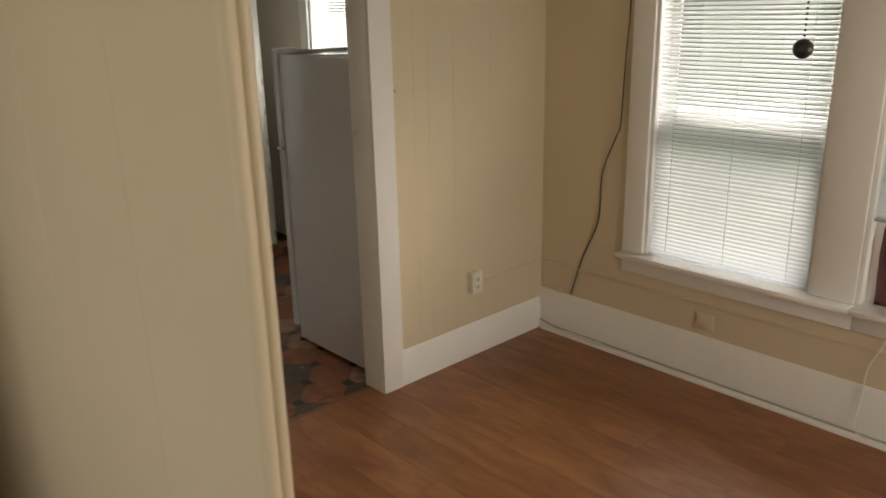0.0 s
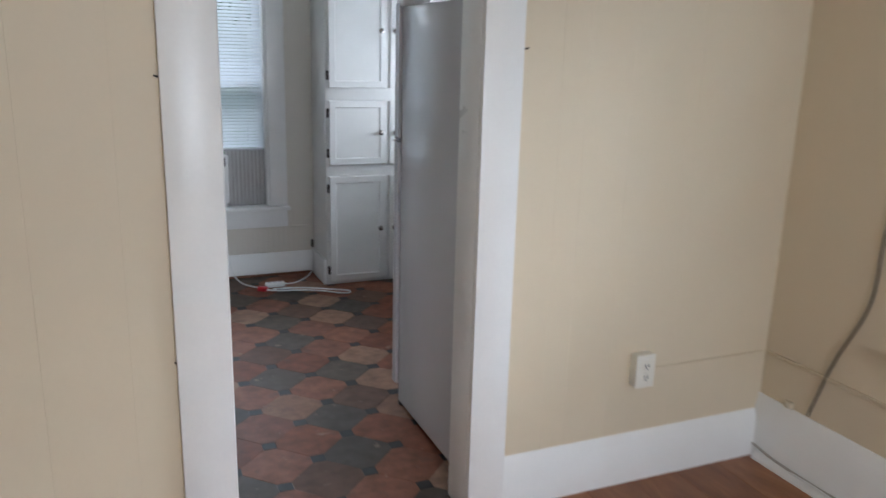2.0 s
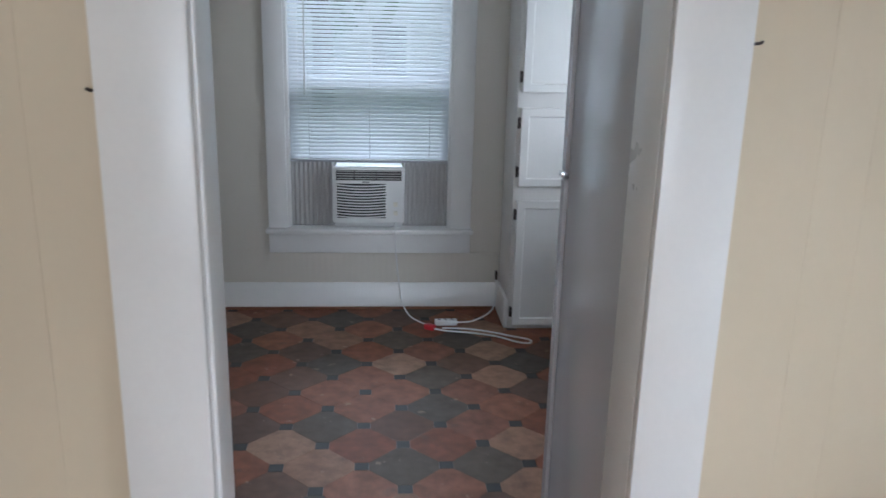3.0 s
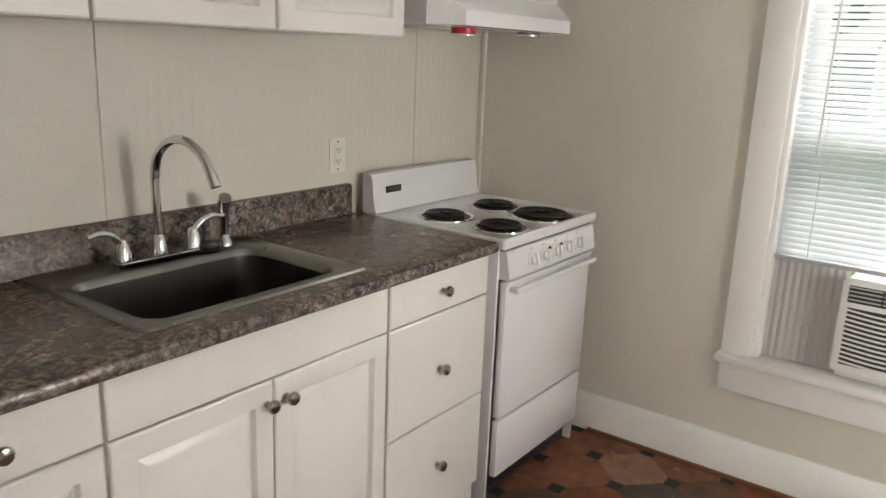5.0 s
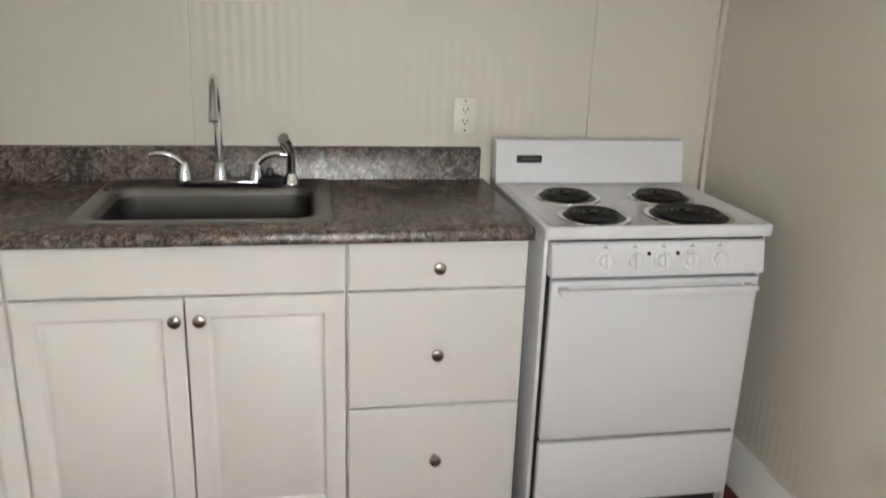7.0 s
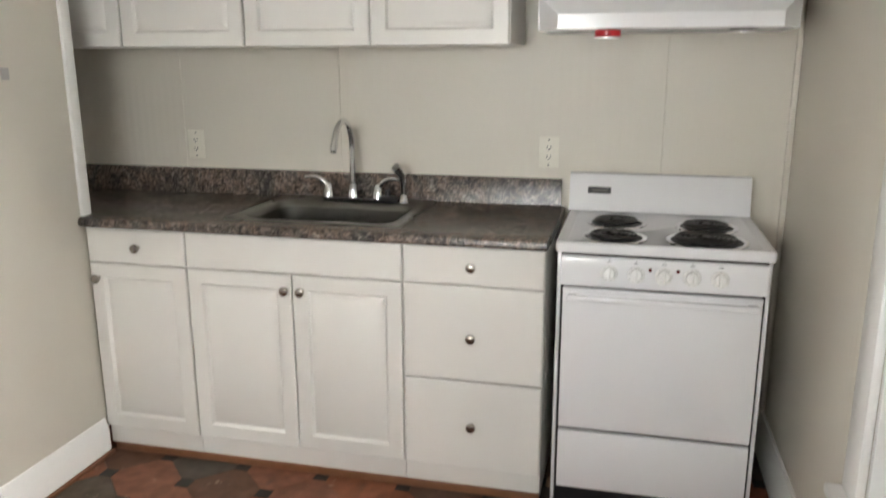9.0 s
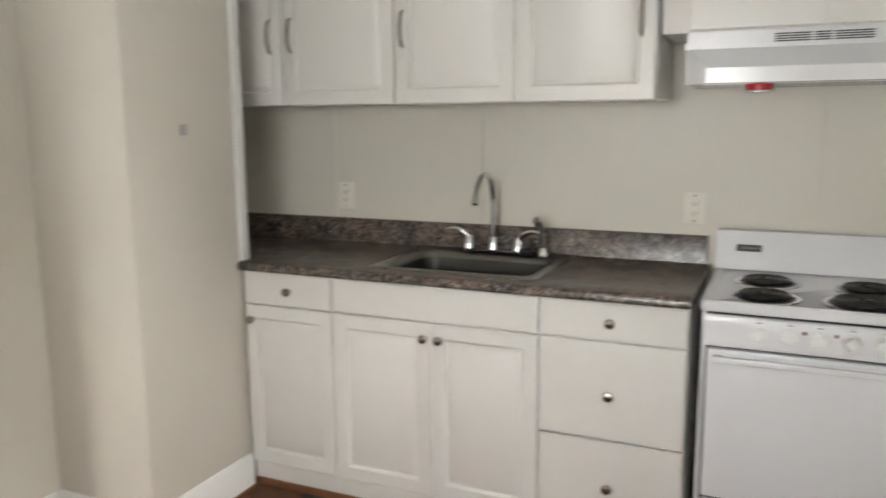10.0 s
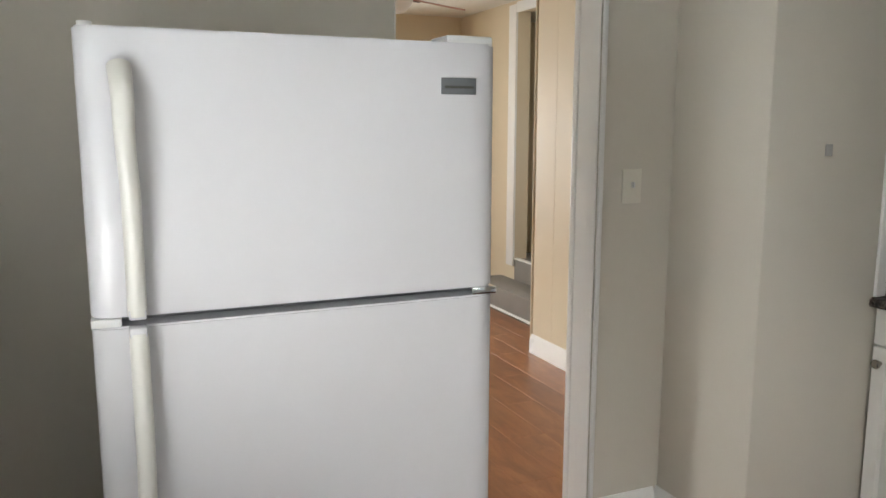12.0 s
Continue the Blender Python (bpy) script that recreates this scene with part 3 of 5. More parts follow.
# ---- windows ----
def window(number, axis, face, hole, label, stool_out, casing_l, casing_r, apron=0.115, over=0.012):
    """Casing, stool, apron, two sashes with panes. axis: the normal of the wall, out of the room."""
    u0, u1, z0, z1 = hole

    def bx(a, b, d0, d1, q, w, bev=0.003):
        lo, hi = sorted((face + d0, face + d1)) if axis == "X" else sorted((face + d0, face + d1))
        return box(bmesh.new(), lo, hi, a, b, q, w, bev=bev) if axis == "X" else box(bmesh.new(), a, b, lo, hi, q, w, bev=bev)
    base = (face, (u0 + u1) / 2, z0) if axis == "X" else ((u0 + u1) / 2, face, z0)
    win = thing("window_%d" % number, base, label, "window")
    win["kind"] = "structure"
    if casing_l:
        part("casing", bx(u0 - casing_l, u0 + 0.002, -0.022, -0.0005, z0 + 0.001, z1 + 0.12, 0.004), TRIM, win)
    if casing_r:
        part("casing", bx(u1 - 0.002, u1 + casing_r, -0.022, -0.0005, z0 + 0.001, z1 + 0.12, 0.004), TRIM, win)
    part("head_casing", bx(u0 + 0.0025, u1 - 0.0025, -0.021, -0.0005, z1, z1 + 0.12, 0.004), TRIM, win)
    part("stool", bx(u0 - casing_l - over, u1 + casing_r + over, -stool_out, 0.10, z0 - 0.026, z0, 0.006), TRIM, win)
    part("apron", bx(u0 - casing_l, u1 + casing_r, -0.018, -0.0005, z0 - 0.026 - apron, z0 - 0.0262, 0.003), TRIM, win)
    part("side_jamb", bx(u0 - 0.001, u0 + 0.018, 0, 0.15, z0 + 0.001, z1, 0.002), TRIM, win)
    part("side_jamb", bx(u1 - 0.018, u1 + 0.001, 0, 0.15, z0 + 0.001, z1, 0.002), TRIM, win)
    part("head_jamb", bx(u0 + 0.018, u1 - 0.018, 0, 0.15, z1 - 0.018, z1 + 0.001, 0.002), TRIM, win)
    mid = (z0 + z1) / 2 - 0.02
    for q, w, d in ((z0 + 0.0015, mid + 0.02, 0.062), (mid - 0.02, z1 - 0.018, 0.10)):
        sash = part("sash", bx(u0 + 0.0185, u0 + 0.063, d, d + 0.034, q, w, 0.003), TRIM, win)
        part("stile", bx(u1 - 0.063, u1 - 0.0185, d, d + 0.034, q, w, 0.003), TRIM, sash)
        part("rail", bx(u0 + 0.0632, u1 - 0.0632, d, d + 0.034, q, q + 0.06, 0.003), TRIM, sash)
        part("rail", bx(u0 + 0.0632, u1 - 0.0632, d, d + 0.034, w - 0.042, w, 0.003), TRIM, sash)
        pane = part("pane", bx(u0 + 0.0632, u1 - 0.0632, d + 0.015, d + 0.018, q + 0.06, w - 0.042, 0.0), GLASS, sash, "clear glass")
        pane.visible_shadow = False
    return win


window(1, "X", E, LW1, "white painted sash window with lowered blind", 0.085, 0.19, 0.12, 0.09, 0.003)
window(2, "X", E, LW2, "white painted sash window with half-lowered blind", 0.084, 0.12, 0.0, 0.09, 0.003)
window(3, "Y", N, KN, "white painted kitchen sash window with an air conditioner", 0.058, 0.102, 0.112)
window(4, "X", E, KE, "white painted kitchen sash window behind the refrigerator", 0.06, 0.10, 0.10)


def blind(axis, face, u0, u1, ztop, zbot, label, rail_mat, tilt, sign_cord, wand_mat=None):
    """Mini blind: head rail, slats, bottom rail, ladder cords, wand."""
    depth = face + 0.022
    base = (depth, (u0 + u1) / 2, ztop) if axis == "X" else ((u0 + u1) / 2, depth, ztop)
    b = thing("window_blind", base, label, "blind", "mini blinds")
    L = u1 - u0

    def place(bm):
        m = pose(depth, (u0 + u1) / 2, 0, 0, 0, 90) if axis == "X" else pose((u0 + u1) / 2, depth, 0)
        bmesh.ops.transform(bm, matrix=m, verts=bm.verts)
        return bm
    part("head_rail", place(box(bmesh.new(), -L / 2, L / 2, -0.014, 0.014, ztop - 0.03, ztop, bev=0.003)), WHITE_PLASTIC, b)
    part("bottom_rail", place(box(bmesh.new(), -L / 2, L / 2, -0.013, 0.013, zbot, zbot + 0.016, bev=0.004)), rail_mat, b)
    bm = bmesh.new()
    k = 4
    rows = []
    for i in range(k + 1):
        w = (i / k - 0.5) * 0.025
        lean = -tilt if axis == "X" else tilt
        zz = 0.0025 * (1 - (2 * i / k - 1) ** 2) + w * math.tan(radians(lean))
        rows.append([bm.verts.new((x, w, zz)) for x in (-L / 2 + 0.002, L / 2 - 0.002)])
    for p, q in zip(rows, rows[1:]):
        bm.faces.new((p[0], p[1], q[1], q[0]))
    if axis == "X":
        bmesh.ops.transform(bm, matrix=pose(0, 0, 0, 0, 0, 90), verts=bm.verts)
    me = as_mesh("slat", bm, SLAT)
    z = zbot + 0.03
    while z < ztop - 0.035:
        s = new("slat", me)
        s.parent = b
        s.matrix_parent_inverse = b.matrix_world.inverted()
        s.location = (depth, (u0 + u1) / 2, z) if axis == "X" else ((u0 + u1) / 2, depth, z)
        z += 0.0205
    for f in (-0.38, 0.0, 0.38):
        part("ladder_cord", place(boxes((f * L - 0.0008, f * L + 0.0008, -0.0135, -0.0125, zbot + 0.01, ztop - 0.03), (f * L - 0.0008, f * L + 0.0008, 0.0125, 0.0135, zbot + 0.01, ztop - 0.03))), WHITE_PLASTIC, b)
    part("wand", place(cyl(bmesh.new(), (sign_cord * (L / 2 - 0.09), -0.022, ztop - 0.03), (sign_cord * (L / 2 - 0.085), -0.024, ztop - 0.85), 0.004, seg=8)), wand_mat or GREY_PLASTIC, b, "slim twist wand")
    return b


blind("X", E, LW1[0] + 0.022, LW1[1] - 0.022, 2.04, 0.607, "white vinyl mini blind lowered to the sill", SLAT, 28, 1)
blind("X", E, LW2[0] + 0.022, LW2[1] - 0.022, 2.04, 0.975, "white vinyl mini blind lowered halfway", BLIND_RAIL, 26, 1)
blind("Y", N, KN[0] + 0.022, KN[1] - 0.022, 2.04, 0.832, "white vinyl mini blind lowered onto the air conditioner", BLIND_RAIL, 33, -1, WHITE_PLASTIC)
blind("X", E, KE[0] + 0.022, KE[1] - 0.022, 2.04, 0.77, "white vinyl mini blind lowered to the sill", SLAT, 26, 1)

# maroon plastic sheet stuffed in the second window
bm = bmesh.new()
bmesh.ops.create_grid(bm, x_segments=22, y_segments=14, size=0.5)
for v in bm.verts:
    u, w = v.co.x, v.co.y
    bulge = 0.012 * math.sin(9 * u + 4 * w) + 0.010 * noise.noise(Vector((7 * u, 7 * w, 3)))
    v.co = Vector((E + 0.045 + bulge, (LW2[0] + LW2[1]) / 2 + u * 0.74, 0.607 + (w + 0.5) * 0.35))
sheet = solo("plastic_sheet", bm, SILVER_WRAP, "maroon patterned plastic sheet wedged in the window", "plastic sheet")
sol = sheet.modifiers.new("thickness", "SOLIDIFY")
sol.thickness = 0.004

# ---- living room fittings ----
def outlet_surface(x, y, z):
    o = thing("wall_outlet", (x, y, z), "ivory plastic surface-mounted outlet on the panelling", "outlet")
    part("box", box(bmesh.new(), x - 0.036, x + 0.036, y - 0.038, y, z - 0.058, z + 0.058, bev=0.005), PLASTIC, o)
    plate = part("plate", box(bmesh.new(), x - 0.038, x + 0.038, y - 0.043, y - 0.0385, z - 0.06, z + 0.06, bev=0.0018), PLASTIC, o)
    for dz in (0.021, -0.021):
        bm = bmesh.new()
        lathe(bm, [(0.016, 0.0), (0.016, -0.003), (0.014, -0.004)], (x, y - 0.043, z + dz), "Y", 20)
        part("socket", bm, PLASTIC, plate)
        part("slots", boxes((x - 0.008, x - 0.005, y - 0.0485, y - 0.0473, z + dz - 0.004, z + dz + 0.007), (x + 0.005, x + 0.008, y - 0.0485, y - 0.0473, z + dz - 0.004, z + dz + 0.007), (x - 0.003, x + 0.003, y - 0.0485, y - 0.0473, z + dz - 0.012, z + dz - 0.007)), BLACK, plate)
    return o


outlet_surface(-0.565, LN, 0.435)
bm = bmesh.new()
box(bm, -0.528, 0.004, LN - 0.009, LN - 0.0005, 0.412, 0.426, bev=0.003)
box(bm, E - 0.010, E - 0.0005, -2.9, LN - 0.010, 0.412, 0.428, bev=0.003)
solo("wire_raceway", bm, LIVING, "cream painted surface wire raceway along the wall", "raceway")
solo("cover_plate", box(bmesh.new(), E - 0.008, E - 0.0005, -1.09, -0.995, 0.285, 0.375, bev=0.004), LIVING, "cream painted blank cover plate", "cover plate")
CX = E - 0.024
bm = tube(bmesh.new(), [(CX, -0.535, 2.2), (CX, -0.531, 1.82), (CX, -0.518, 1.585), (CX + 0.01, -0.500, 1.27), (CX + 0.012, -0.475, 1.198), (E - 0.008, -0.396, 0.992), (E - 0.007, -0.381, 0.728), (E - 0.007, -0.285, 0.494), (E - 0.010, -0.215, 0.26)], 0.0034, seg=8)
solo("hanging_cable", bm, CABLE, "black coaxial cable hanging down the wall", "cable")
bm = tube(bmesh.new(), [(-0.012, -0.01, 0.055), (-0.008, -0.12, 0.036), (-0.010, -0.3, 0.034), (-0.014, -0.42, 0.038), (-0.010, -0.9, 0.033), (-0.010, -1.8, 0.031), (-0.010, -2.6, 0.031)], 0.005, seg=8)
solo("floor_cable", bm, mat("grey_cable", (0.42, 0.40, 0.36), 0.5), "grey painted cable lying on the baseboard shoe", "cable")
bm = tube(bmesh.new(), [(-0.020, -0.20, 0.034), (-0.026, -0.25, 0.040), (-0.018, -0.32, 0.036), (-0.028, -0.38, 0.040), (-0.018, -0.43, 0.036)], 0.0035, seg=8)
tube(bm, [(-0.020, -0.43, 0.036), (-0.03, -0.445, 0.045), (-0.026, -0.46, 0.037)], 0.006, seg=8)
solo("cable_bundle", bm, WHITE_PLASTIC, "white cable loose end tied on the shoe moulding", "cable")
bm = tube(bmesh.new(), [(E - 0.022, -1.887, 0.595), (E - 0.02, -1.85, 0.45), (E - 0.024, -1.811, 0.339), (E - 0.034, -1.805, 0.2), (E - 0.05, -1.802, 0.06), (E - 0.05, -1.86, 0.028)], 0.003, seg=8)
solo("thin_wire", bm, WHITE_PLASTIC, "thin white wire hanging below the sill", "wire")
solo("wall_jack", box(bmesh.new(), E - 0.02, E - 0.0005, -0.145, -0.115, 0.252, 0.278, bev=0.003), LIVING, "small cream painted phone jack", "jack")


def screw_hook(x, z, side):
    h = bmesh.new()
    tube(h, [(x, LN - 0.0005, z), (x + side * 0.001, LN - 0.010, z), (x + side * 0.005, LN - 0.015, z + 0.001), (x + side * 0.009, LN - 0.012, z + 0.003)], 0.0025, seg=8)
    return solo("screw_hook", h, IRON, "small rusty hook screwed beside the casing", "hook", "door casing hooks")


screw_hook(DL - 0.140, 1.40, -1)
screw_hook(DR + 0.132, 1.49, 1)
screw_hook(DL - 0.134, 0.66, -1)

# ceiling fan with pull chain
FX, FY, FZ = -2.06, -2.20, 2.27
fan = thing("ceiling_fan", (FX, FY, ZC), "brown wooden ceiling fan hanging from the ceiling", "ceiling fan")
bm = cyl(bmesh.new(), (FX, FY, ZC - 0.001), (FX, FY, ZC - 0.05), 0.07, 0.05)
part("canopy", bm, TRIM, fan)
part("rod", cyl(bmesh.new(), (FX, FY, ZC - 0.05), (FX, FY, FZ + 0.06), 0.012), TRIM, fan)
part("motor", lathe(bmesh.new(), [(0.05, 0.07), (0.10, 0.05), (0.115, 0.0), (0.10, -0.05), (0.06, -0.09), (0.03, -0.10)], (FX, FY, FZ), "Z", 32), TRIM, fan)
for i in range(5):
    a = radians(208.5 + 72 * i)
    bm = bmesh.new()
    prism(bm, [(0.16, -0.045), (0.60, -0.065), (0.645, -0.05), (0.655, 0.0), (0.645, 0.05), (0.60, 0.065), (0.16, 0.045)], -0.004, 0.004, "Z")
    bmesh.ops.transform(bm, matrix=Matrix.Translation((FX, FY, FZ)) @ Matrix.Rotation(a, 4, "Z") @ Matrix.Rotation(radians(12), 4, "X"), verts=bm.verts)
    part("blade", bm, FAN_WOOD, fan)
    bm = box(bmesh.new(), 0.09, 0.22, -0.015, 0.015, -0.012, -0.005, bev=0.002)
    bmesh.ops.transform(bm, matrix=Matrix.Translation((FX, FY, FZ)) @ Matrix.Rotation(a, 4, "Z") @ Matrix.Rotation(radians(12), 4, "X"), verts=bm.verts)
    part("blade_arm", bm, IRON, fan)
CHN = (FX, FY - 0.032)
bm = bmesh.new()
for i in range(49):
    bmesh.ops.create_icosphere(bm, subdivisions=1, radius=0.0024, matrix=Matrix.Translation((CHN[0], CHN[1], FZ - 0.06 - i * 0.0085)))
chain = part("pull_chain", bm, IRON, fan, "beaded metal pull chain")
bm = bmesh.new()
bmesh.ops.create_uvsphere(bm, u_segments=20, v_segments=12, radius=0.016, matrix=Matrix.Translation((CHN[0], CHN[1], FZ - 0.06 - 49 * 0.0085 - 0.012)))
part("ball", bm, BLACK, chain, "dark round pull knob")

# steps up to the hall
steps = thing("hall_steps", (-3.45, -2.6, 0), "two grey carpeted steps up to the hall doorway", "steps")
steps["kind"] = "structure"
part("step", boxes((HX, -3.30, LS + 0.9, -0.85, 0.0, 0.185), bev=0.012), CARPET, steps)
part("landing", boxes((-4.6, HX - 0.001, -3.75, -0.85, 0.0, 0.36), bev=0.012), CARPET, steps)
part("base_strip", boxes((-3.2995, -3.288, LS + 0.9, -0.85, 0.0, 0.02), bev=0.003), TRIM, steps)
part("nosing", boxes((HX - 0.03, HX + 0.012, -3.47, -0.90, 0.3605, 0.374), bev=0.003), TRIM, steps)
part("casing", boxes((HX + 0.0005, HX + 0.022, -3.59, -3.465, 0.30, 2.50), bev=0.004), TRIM, steps)
part("head_casing", boxes((HX + 0.0005, HX + 0.021, -3.4645, -0.80, 2.43, 2.515), bev=0.004), TRIM, steps)
part("casing", boxes((HX + 0.0005, HX + 0.022, -0.905, -0.80, 0.37, 2.4295), bev=0.004), TRIM, steps)

# ---- kitchen cabinets ----
def front(place, w, h, t, kind, bev=0.004):
    """A cabinet front w by h, t thick, facing local -y, lower left corner at the origin."""
    bm = bmesh.new()
    rings = [(0.0, 0.0 + bev * 0.8), (bev, 0.0)]
    if kind == "raised":
        rings += [(0.050, 0.0), (0.057, 0.012), (0.061, 0.0125), (0.082, 0.001)]
    elif kind == "shaker":
        rings += [(0.040, 0.0), (0.044, 0.007), (0.046, 0.0085)]
    elif kind == "shallow":
        rings += [(0.085, 0.0), (0.088, 0.004), (0.091, 0.004), (0.094, 0.001)]

    def ring(inset, d):
        return [bm.verts.new(p) for p in ((inset, d, inset), (w - inset, d, inset), (w - inset, d, h - inset), (inset, d, h - inset))]
    back = ring(0.0, t)
    prev = back
    for inset, d in rings:
        cur = ring(inset, d)
        for i in range(4):
            bm.faces.new((prev[i], prev[(i + 1) % 4], cur[(i + 1) % 4], cur[i]))
        prev = cur
    bm.faces.new(prev)
    bm.faces.new(back[::-1])
    bmesh.ops.recalc_face_normals(bm, faces=bm.faces[:])
    bmesh.ops.transform(bm, matrix=place, verts=bm.verts)
    return bm


def east(y0, z0, x):
    """Local -y turned to face +x; local x runs along +y."""
    return pose(x, y0, z0, 0, 0, 90)


def knob(place, parent):
    bm = lathe(bmesh.new(), [(0.0075, 0.0), (0.0065, 0.005), (0.006, 0.012), (0.010, 0.016), (0.0155, 0.020), (0.0165, 0.025), (0.0145, 0.030), (0.008, 0.0325), (0.002, 0.033)], (0, 0, 0), "Z", 24)
    bmesh.ops.transform(bm, matrix=place, verts=bm.verts)
    return part("knob", bm, NICKEL, parent, "brushed nickel round knob")


def knob_east(x, y, z, parent):
    return knob(pose(x, y, z, 0, 90, 0), parent)


FXF = -2.78          # front face of the base cabinets
FT = 0.019


def base_unit(y0, y1, label, fronts):
    u = thing("base_cabinet", ((W + FXF) / 2, (y0 + y1) / 2, 0), label, "cabinet", "kitchen base cabinets")
    xb, xf, ya, yb = W + 0.002, FXF - FT - 0.001, y0 + 0.001, y1 - 0.001
    part("body", boxes((xb, xf, ya, ya + 0.016, 0.07, 0.88), (xb, xf, yb - 0.016, yb, 0.07, 0.88), (xb, xb + 0.01, ya + 0.016, yb - 0.016, 0.07, 0.88),
                       (xb + 0.01, xf, ya + 0.016, yb - 0.016, 0.07, 0.086), (xf - 0.018, xf, ya + 0.016, yb - 0.016, 0.735, 0.88), (xf - 0.018, xf, ya + 0.016, ya + 0.04, 0.086, 0.735),
                       (xf - 0.018, xf, yb - 0.04, yb - 0.016, 0.086, 0.735), (W + 0.03, FXF - 0.06, y0 + 0.002, y1 - 0.002, 0.0, 0.07)), CAB, u)
    part("toe_board", boxes((FXF - 0.034, FXF - 0.0195, y0 + 0.001, y1 - 0.001, 0.031, 0.112), bev=0.002), CAB, u)
    for name, a, b, q, w, kind, k in fronts:
        f = part(name, front(east(a, q, FXF), b - a, w - q, FT, kind), CAB, u)
        if k:
            knob_east(FXF - 0.001, k[0], k[1], f)
    return u


G = 0.0042
base_unit(0.595, 0.985, "narrow white base cabinet with a drawer over a raised-panel door", [
    ("drawer_front", 0.597, 0.985 - G, 0.752, 0.876, "flat", (0.802, 0.812)),
    ("door", 0.597, 0.985 - G, 0.107, 0.746, "raised", (0.631, 0.691))])
base_unit(0.985, 1.772, "white sink base cabinet with two raised-panel doors", [
    ("false_front", 0.985 + G, 1.772 - G, 0.752, 0.876, "flat", None),
    ("door", 0.985 + G, 1.381 - G / 2, 0.107, 0.746, "raised", (1.360, 0.694)),
    ("door", 1.381 + G / 2, 1.772 - G, 0.107, 0.746, "raised", (1.418, 0.694))])
base_unit(1.772, 2.237, "white base cabinet with three drawers", [
    ("drawer_front", 1.772 + G, 2.235, 0.752, 0.876, "flat", (2.003, 0.814)),
    ("drawer_front", 1.772 + G, 2.235, 0.424, 0.746, "flat", (2.004, 0.577)),
    ("drawer_front", 1.772 + G, 2.235, 0.107, 0.418, "flat", (2.007, 0.266))])

# worktop with postformed front and back splash, cut out for the sink
SY0, SY1, SX0, SX1 = 1.107, 1.748, -3.345, -2.834      # sink rim
top = thing("countertop", (-3.06, 1.4, 0.88), "brown mottled granite-pattern laminate countertop with backsplash", "countertop")
ZT = 0.915
bm = bmesh.new()
nose = [(SX1 - 0.02, 0.8805), (-2.765, 0.8805), (-2.757, 0.883), (-2.752, 0.890), (-2.752, 0.905), (-2.756, 0.912), (-2.764, ZT), (SX1 - 0.02, ZT)]
prism(bm, nose, S + 0.02, 2.242, "Y")
box(bm, W + 0.002, SX0 + 0.02, S + 0.02, 2.245, 0.8805, ZT)
box(bm, SX0 + 0.02, SX1 - 0.02, S + 0.02, SY0 + 0.02, 0.8805, ZT)
box(bm, SX0 + 0.02, SX1 - 0.02, SY1 - 0.02, 2.245, 0.8805, ZT)
part("worktop", bm, GRANITE, top)
part("backsplash", prism(bmesh.new(), [(W + 0.002, ZT + 0.0005), (W + 0.024, ZT + 0.0005), (W + 0.022, ZT + 0.008), (W + 0.022, 1.008), (W + 0.017, 1.016), (W + 0.002, 1.018)], S + 0.02, 2.231, "Y"), GRANITE, top)


# sink
def rounded(x0, x1, y0, y1, r, seg=6):
    pts = []
    for cx, cy, a0 in ((x1 - r, y1 - r, 0), (x0 + r, y1 - r, 90), (x0 + r, y0 + r, 180), (x1 - r, y0 + r, 270)):
        for i in range(seg + 1):
            a = radians(a0 + 90 * i / seg)
            pts.append((cx + r * math.cos(a), cy + r * math.sin(a)))
    return pts


sink = thing("kitchen_sink", ((SX0 + SX1) / 2, (SY0 + SY1) / 2, ZT), "stainless steel single-bowl drop-in sink", "sink")
BX0, BX1, BY0, BY1 = SX0 + 0.108, SX1 - 0.046, SY0 + 0.046, SY1 - 0.050
levels = [(SX0, SX1, SY0, SY1, 0.02, ZT + 0.0005), (SX0 + 0.004, SX1 - 0.004, SY0 + 0.004, SY1 - 0.004, 0.02, ZT + 0.006),
          (SX0 + 0.016, SX1 - 0.016, SY0 + 0.016, SY1 - 0.016, 0.03, ZT + 0.007), (BX0 - 0.008, BX1 + 0.008, BY0 - 0.008, BY1 + 0.008, 0.06, ZT + 0.004),
          (BX0, BX1, BY0, BY1, 0.06, ZT - 0.002), (BX0 + 0.006, BX1 - 0.006, BY0 + 0.006, BY1 - 0.006, 0.06, ZT - 0.02),
          (BX0 + 0.012, BX1 - 0.012, BY0 + 0.012, BY1 - 0.012, 0.06, ZT - 0.14), (BX0 + 0.03, BX1 - 0.03, BY0 + 0.03, BY1 - 0.03, 0.06, ZT - 0.165),
          (BX0 + 0.07, BX1 - 0.07, BY0 + 0.07, BY1 - 0.07, 0.05, ZT - 0.17)]


def rings(levels, closed):
    """A skin through rounded rectangles, one above or inside the other."""
    bm = bmesh.new()
    prev = None
    for x0, x1, y0, y1, r, z in levels:
        ring = [bm.verts.new((px, py, z)) for px, py in rounded(x0, x1, y0, y1, r)]
        if prev:
            for i in range(len(ring)):
                bm.faces.new((prev[i], prev[(i + 1) % len(ring)], ring[(i + 1) % len(ring)], ring[i]))
        prev = ring
    if closed:
        bm.faces.new(prev)
    bmesh.ops.recalc_face_normals(bm, faces=bm.faces[:])
    bmesh.ops.reverse_faces(bm, faces=[f for f in bm.faces if f.normal.z < -0.3])
    return bm


